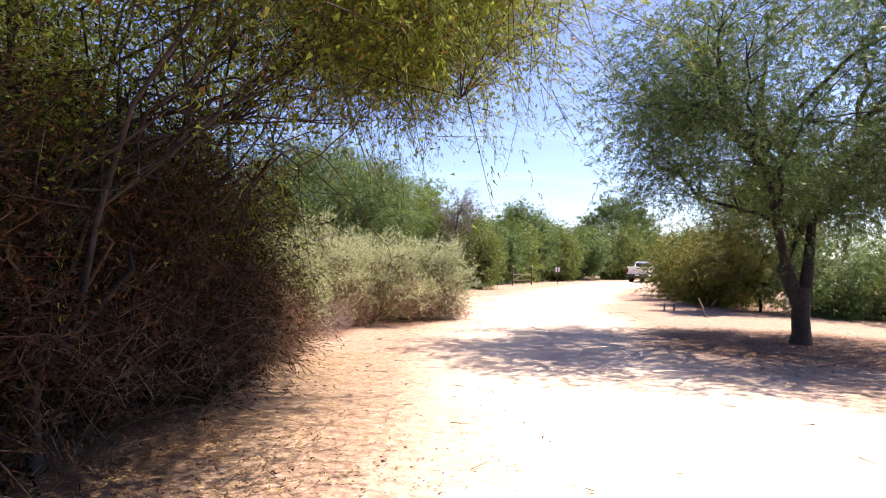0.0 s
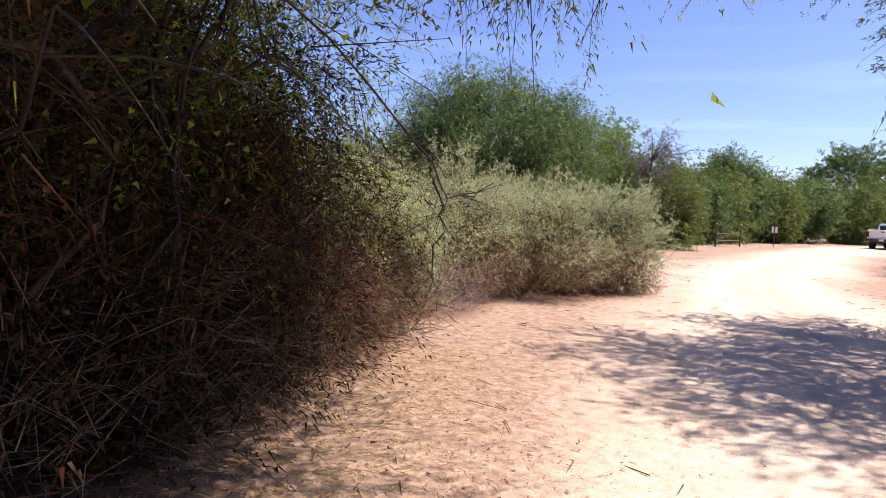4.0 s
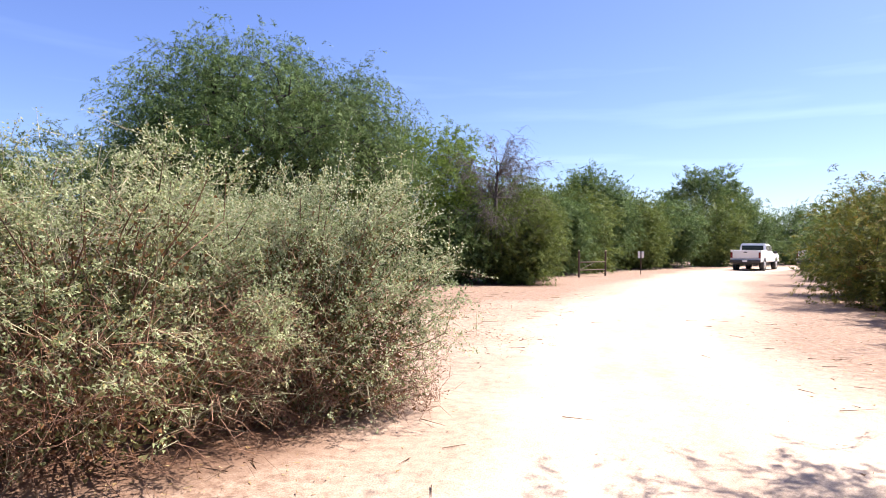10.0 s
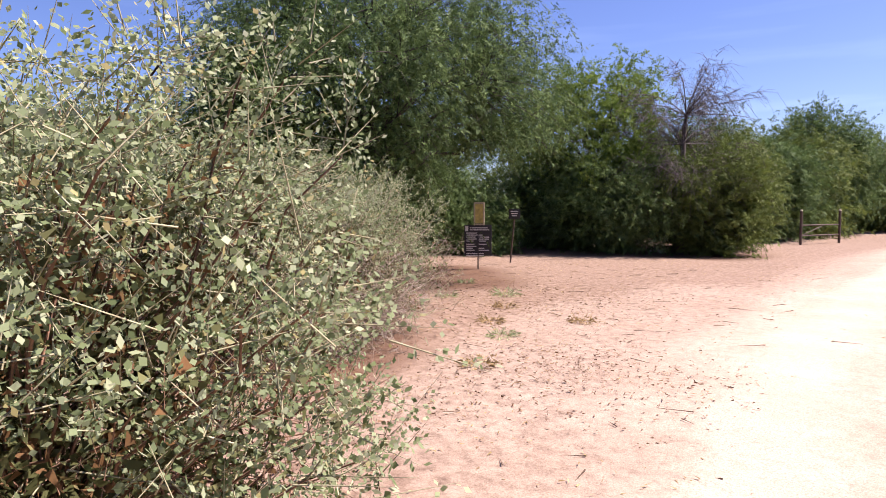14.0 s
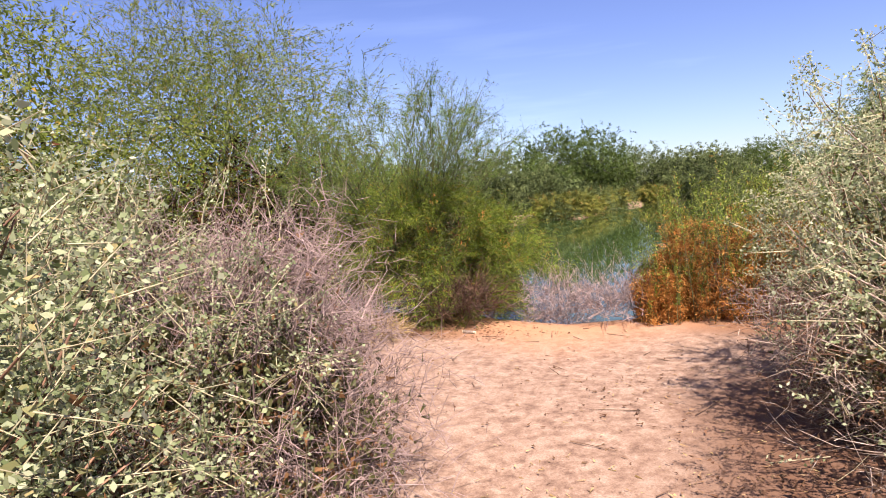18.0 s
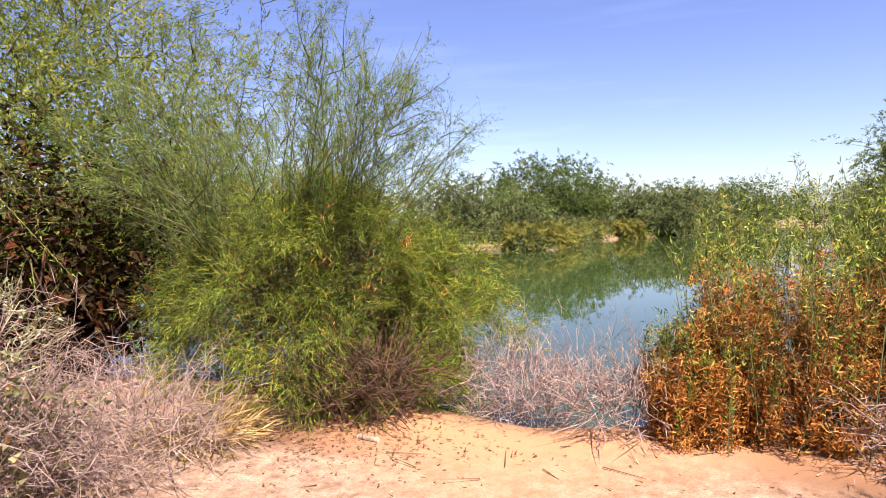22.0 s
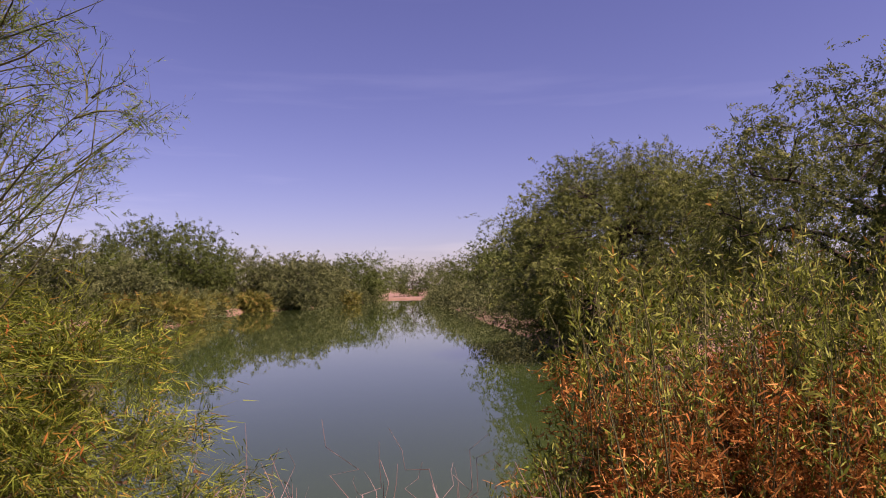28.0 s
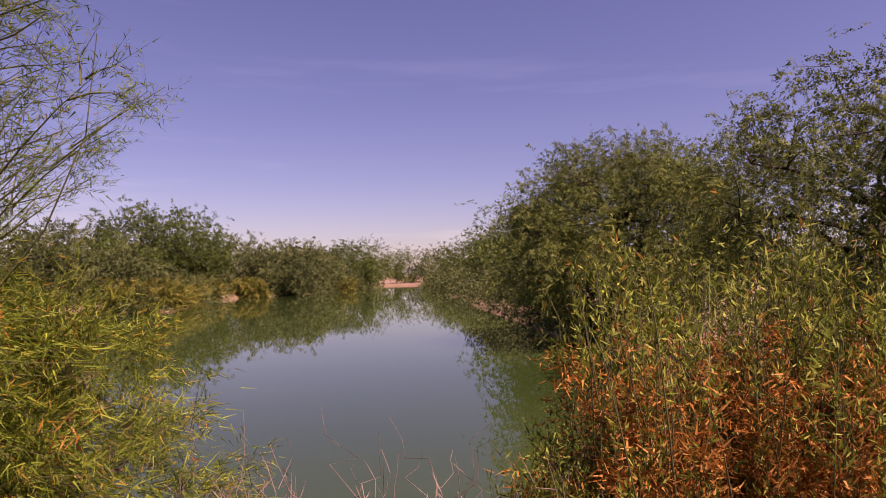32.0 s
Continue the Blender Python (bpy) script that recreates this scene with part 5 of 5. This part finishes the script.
def pickup_truck(x, y, turn):
    root = thing("pickup_truck", x, y, 0, "white pickup truck parked at the bend of the track", "truck")
    root.matrix_world = pose(x, y, land_z(np.array(x), np.array(y)), 0, 0, turn)
    bm = box_bm(1.98, 5.7, 0.52, 0, 0, 0.86, 0.07)
    body = part("body", bm, WHITE_PAINT, root)
    # bonnet
    part("bonnet", box_bm(1.86, 1.5, 0.12, 0, 2.0, 1.16, 0.05), WHITE_PAINT, root)
    # cab with raked pillars
    bm = bmesh.new()
    prof = [(1.35, 1.1), (0.75, 1.86), (-0.75, 1.92), (-1.0, 1.1)]
    ring = []
    for w in (-0.93, 0.93):
        ring.append([bm.verts.new((w * (0.86 if z > 1.5 else 1.0), yy, z)) for yy, z in prof])
    bm.faces.new(ring[0]), bm.faces.new(ring[1][::-1])
    for k in range(4):
        j = (k + 1) % 4
        bm.faces.new((ring[0][k], ring[1][k], ring[1][j], ring[0][j]))
    bmesh.ops.recalc_face_normals(bm, faces=bm.faces)
    bmesh.ops.bevel(bm, geom=list(bm.edges), offset=0.06, segments=2, affect="EDGES")
    part("cab", bm, WHITE_PAINT, root)
    part("rear_window", box_bm(1.42, 0.03, 0.40, 0, -0.885, 1.56, 0.01), GLASS_DARK, root)
    part("windscreen", box_bm(1.45, 0.03, 0.62, 0, 1.09, 1.50, 0.01), GLASS_DARK, root).rotation_euler = (radians(0), 0, 0)
    for sx in (-1, 1):
        for y0, y1 in ((0.12, 0.86), (-0.72, 0.04)):
            w = part("side_window", box_bm(0.03, y1 - y0, 0.40, sx * 0.87, (y0 + y1) / 2, 1.55, 0.01), GLASS_DARK, root)
        part("door_handle", box_bm(0.03, 0.16, 0.03, sx * 1.0, 0.15, 1.02, 0.008), BLACK_TRIM, root)
        part("mirror", box_bm(0.22, 0.10, 0.18, sx * 1.10, 0.95, 1.28, 0.03), BLACK_TRIM, root)
        part("bed_side", box_bm(0.12, 1.9, 0.34, sx * 0.92, -1.88, 1.26, 0.03), WHITE_PAINT, root)
        part("tail_lamp", box_bm(0.14, 0.06, 0.40, sx * 0.90, -2.86, 1.08, 0.02), RED_LAMP, root)
        part("headlamp", box_bm(0.30, 0.08, 0.22, sx * 0.78, 2.85, 1.0, 0.03), SIGN_WHITE, root)
    gate = part("tailgate", box_bm(1.70, 0.10, 0.56, 0, -2.82, 1.14, 0.03), WHITE_PAINT, root)
    part("latch", box_bm(0.24, 0.03, 0.07, 0, -2.88, 1.28, 0.01), BLACK_TRIM, gate)
    part("bumper", box_bm(1.94, 0.22, 0.20, 0, -2.95, 0.66, 0.04), BLACK_TRIM, root, "dark rear bumper")
    part("licence_plate", box_bm(0.30, 0.02, 0.15, 0, -3.07, 0.68), SIGN_WHITE, root)
    part("chassis", box_bm(1.5, 4.9, 0.22, 0, 0, 0.52, 0.03), BLACK_TRIM, root)
    for sx in (-1, 1):
        for wy in (-1.75, 1.85):
            tyre = part("tyre", cyl_bm(0.39, 0.39, (sx * 0.72, wy, 0.39), (sx * 1.0, wy, 0.39), 24), TYRE, root)
            part("rim", cyl_bm(0.25, 0.22, (sx * 0.98, wy, 0.39), (sx * 1.015, wy, 0.39), 18), ALLOY, tyre)
            arch = cyl_bm(0.47, 0.47, (sx * 0.80, wy, 0.46), (sx * 0.998, wy, 0.46), 24)
            part("wheel_arch", arch, BLACK_TRIM, root)
    return root


truck = pickup_truck(14.0, 60.8, -28)
tagged(copy_thing(truck, pose(19.3, 62.4, float(land_z(np.array(19.3), np.array(62.4))), 0, 0, -40)), "white pickup truck parked half behind roadside shrubs")


def notice_board(x, y, turn):
    root = thing("notice_sign", x, y, 0, "black notice board with white lines under a framed yellow panel", "sign")
    root.matrix_world = pose(x, y, 0, 0, 0, turn)
    part("post", cyl_bm(0.018, 0.018, (0, 0.03, -0.1), (0, 0.03, 1.62), 8), RUST, root)
    board = part("board", box_bm(0.66, 0.025, 0.74, 0, 0, 0.72, 0.006), SIGN_BLACK, root, "black board with white lines")
    rng = random.Random(5)
    part("emblem", box_bm(0.07, 0.006, 0.12, -0.27, -0.015, 1.0, 0.002), SIGN_WHITE, board)
    z = 1.02
    for k in range(13):
        w = rng.uniform(0.16, 0.3)
        x0 = -0.19 if k < 2 else -0.28
        part("text_line", box_bm(w, 0.004, 0.02, x0 + w / 2, -0.0145, z), SIGN_WHITE, board)
        if k not in (2, 8):
            w2 = rng.uniform(0.1, 0.26)
            part("text_line", box_bm(w2, 0.004, 0.02, 0.02 + w2 / 2, -0.0145, z), SIGN_WHITE, board)
        z -= 0.048 + (0.03 if k in (1, 6, 10) else 0)
    fr = part("panel", box_bm(0.19, 0.02, 0.46, 0.03, -0.005, 1.36), SIGN_YELLOW, root, "faded yellow panel in a tan frame")
    for sx in (-1, 1):
        part("frame_side", box_bm(0.035, 0.04, 0.55, 0.03 + sx * 0.112, -0.01, 1.36, 0.005), SIGN_TAN, fr)
        part("frame_end", box_bm(0.19, 0.04, 0.035, 0.03, -0.01, 1.36 + sx * 0.257, 0.005), SIGN_TAN, fr)
    return root


notice_board(-6.05, 29.6, 20)


def trail_marker(x, y, turn):
    root = thing("trail_marker", x, y, 0, "small dark trail sign on a thin bent post", "sign")
    root.matrix_world = pose(x, y, 0, 0, 0, turn)
    part("post", cyl_bm(0.022, 0.018, (-0.12, 0.02, -0.1), (0.0, 0.02, 1.25), 8), RUST, root)
    b = part("plate", box_bm(0.30, 0.02, 0.26, 0, 0, 1.33, 0.006), SIGN_BLACK, root, "dark plate with pale lines")
    for k in range(3):
        part("text_line", box_bm(0.20 - 0.03 * k, 0.004, 0.018, 0, -0.012, 1.40 - 0.06 * k), SIGN_WHITE, b)
    return root


trail_marker(-5.9, 31.6, 15)


def roadside_panel(x, y, turn):
    root = thing("marker_sign", x, y, 0, "pair of small white marker plates on a post", "sign")
    root.matrix_world = pose(x, y, 0, 0, 0, turn)
    part("post", cyl_bm(0.025, 0.025, (0, 0.03, -0.1), (0, 0.03, 1.3), 8), RUST, root)
    for sx in (-0.1, 0.1):
        part("plate", box_bm(0.13, 0.015, 0.38, sx, 0, 1.12, 0.004), SIGN_WHITE, root)
    part("bracket", box_bm(0.30, 0.02, 0.04, 0, 0.015, 1.12), RUST, root)
    return root


roadside_panel(4.6, 48.4, -6)


def pipe_gate(x0, y0, x1, y1):
    root = thing("pipe_gate", x0, y0, 0, "dark open pipe gate between two posts", "gate")
    d = Vector((x1 - x0, y1 - y0, 0))
    for p in (Vector((0, 0, 0)), d):
        post = part("gate_post", cyl_bm(0.05, 0.05, p + Vector((0, 0, -0.1)), p + Vector((0, 0, 1.3)), 10), RUST, root)
        part("cap", cyl_bm(0.06, 0.03, p + Vector((0, 0, 1.3)), p + Vector((0, 0, 1.36)), 10), SIGN_TAN, post)
    for z in (0.35, 0.75):
        part("rail", cyl_bm(0.025, 0.025, Vector((0, 0, z)), d + Vector((0, 0, z)), 8), RUST, root)
    part("brace", cyl_bm(0.018, 0.018, Vector((0, 0, 0.35)), d * 0.6 + Vector((0, 0, 0.75)), 8), RUST, root)
    return root


pipe_gate(1.1, 43.6, 2.5, 45.6)


def stake(x, y, h, lean, label):
    rng = np.random.default_rng(int(x * 100))
    pts = np.array([[0, 0, -0.08], [lean * 0.4, 0.01, h * 0.45], [lean, 0.0, h]])
    v, f = tubes(pts[None], np.array([[0.035, 0.03, 0.027]]), 8)
    root = thing("wooden_stake", x, y, 0, label, "stake", "stakes by the track")
    obj_from("shaft", v, f, WOOD_GREY, root)
    part("top", cyl_bm(0.027, 0.02, (lean, 0, h - 0.004), (lean, 0, h + 0.012), 8), WOOD_GREY, root)
    return root


stake(5.75, 22.3, 0.22, 0.03, "short weathered wooden stake in the sand")
stake(6.15, 22.5, 0.20, -0.03, "short weathered wooden stake in the sand")
stake(6.4, 20.0, 0.55, -0.22, "leaning dark wooden stake in the sand")
stake(7.6, 23.4, 0.35, 0.25, "leaning dark wooden stake in the sand")


def drift_log(x, y, ln, r, turn, label):
    root = thing("log", x, y, float(land_z(np.array(x), np.array(y))), label, "log")
    a = radians(turn)
    rng = np.random.default_rng(7)
    s = np.linspace(-0.5, 0.5, 7)
    pts = np.stack([np.cos(a) * s * ln, np.sin(a) * s * ln, r * 0.8 + rng.normal(size=7) * r * 0.15], 1)
    v, f = tubes(pts[None], (r * (1 + rng.normal(size=7) * 0.12))[None], 10)
    obj_from("trunk", v, f, WOOD_GREY, root, smooth=True)
    for e in (0, -1):
        d = (pts[e] - pts[3]) / np.linalg.norm(pts[e] - pts[3])
        part("cut_end", cyl_bm(r * 0.95, r * 0.85, pts[e] - d * 0.01, pts[e] + d * 0.012, 10), SIGN_TAN, root, "pale cut end")
    return root


drift_log(-9.0, 17.15, 0.16, 0.022, 70, "short pale-ended log on the bank")


def straw_tuft(x, y, r, h, n, seed, label, mat=STRAW):
    rng = np.random.default_rng(seed)
    root = thing("straw_tuft", x, y, float(land_z(np.array(x), np.array(y))), label, "grass")
    a = rng.uniform(0, 2 * math.pi, n)
    rr = r * np.sqrt(rng.random(n)) * 0.5
    st = np.stack([np.cos(a) * rr, np.sin(a) * rr, np.zeros(n)], 1)
    way = unit(np.stack([np.cos(a), np.sin(a), rng.uniform(0.4, 1.8, n)], 1) + rand_dirs(rng, n) * 0.4)
    ln = h * rng.uniform(0.5, 1.3, n)
    tw, lf = sprays(rng, st, way, ln, rng.uniform(0.3, 1.0, n), 3, h * 0.5, 0.012, 0.0025, 0.1, 0.5, 0.01)
    for g in (tw, lf):
        g[0][:, 2] = np.maximum(g[0][:, 2], 0.003)
    tagged(obj_from("grass", *lf, mat, root), kind="stuff")
    tagged(obj_from("stalk_mass", *tw, mat, root), kind="stuff")
    return root


straw_tuft(-8.7, 15.95, 0.7, 0.3, 420, 401, "heap of yellow straw on the bank")
WEED = "small grey-green weed growing in the sand"
for k, (x, y) in enumerate([(-3.8, 25.9), (-3.3, 24.6), (-2.5, 22.6), (-3.0, 23.4), (-4.6, 25.2), (-1.9, 23.9), (-5.2, 27.2), (-2.2, 21.3)]):
    straw_tuft(x, y, 0.25, 0.13 + 0.1 * (k == 0), 70, 410 + k, WEED if k % 2 == 0 else "small dry brown weed growing in sand", SALT_LEAF if k % 2 == 0 else STRAW)
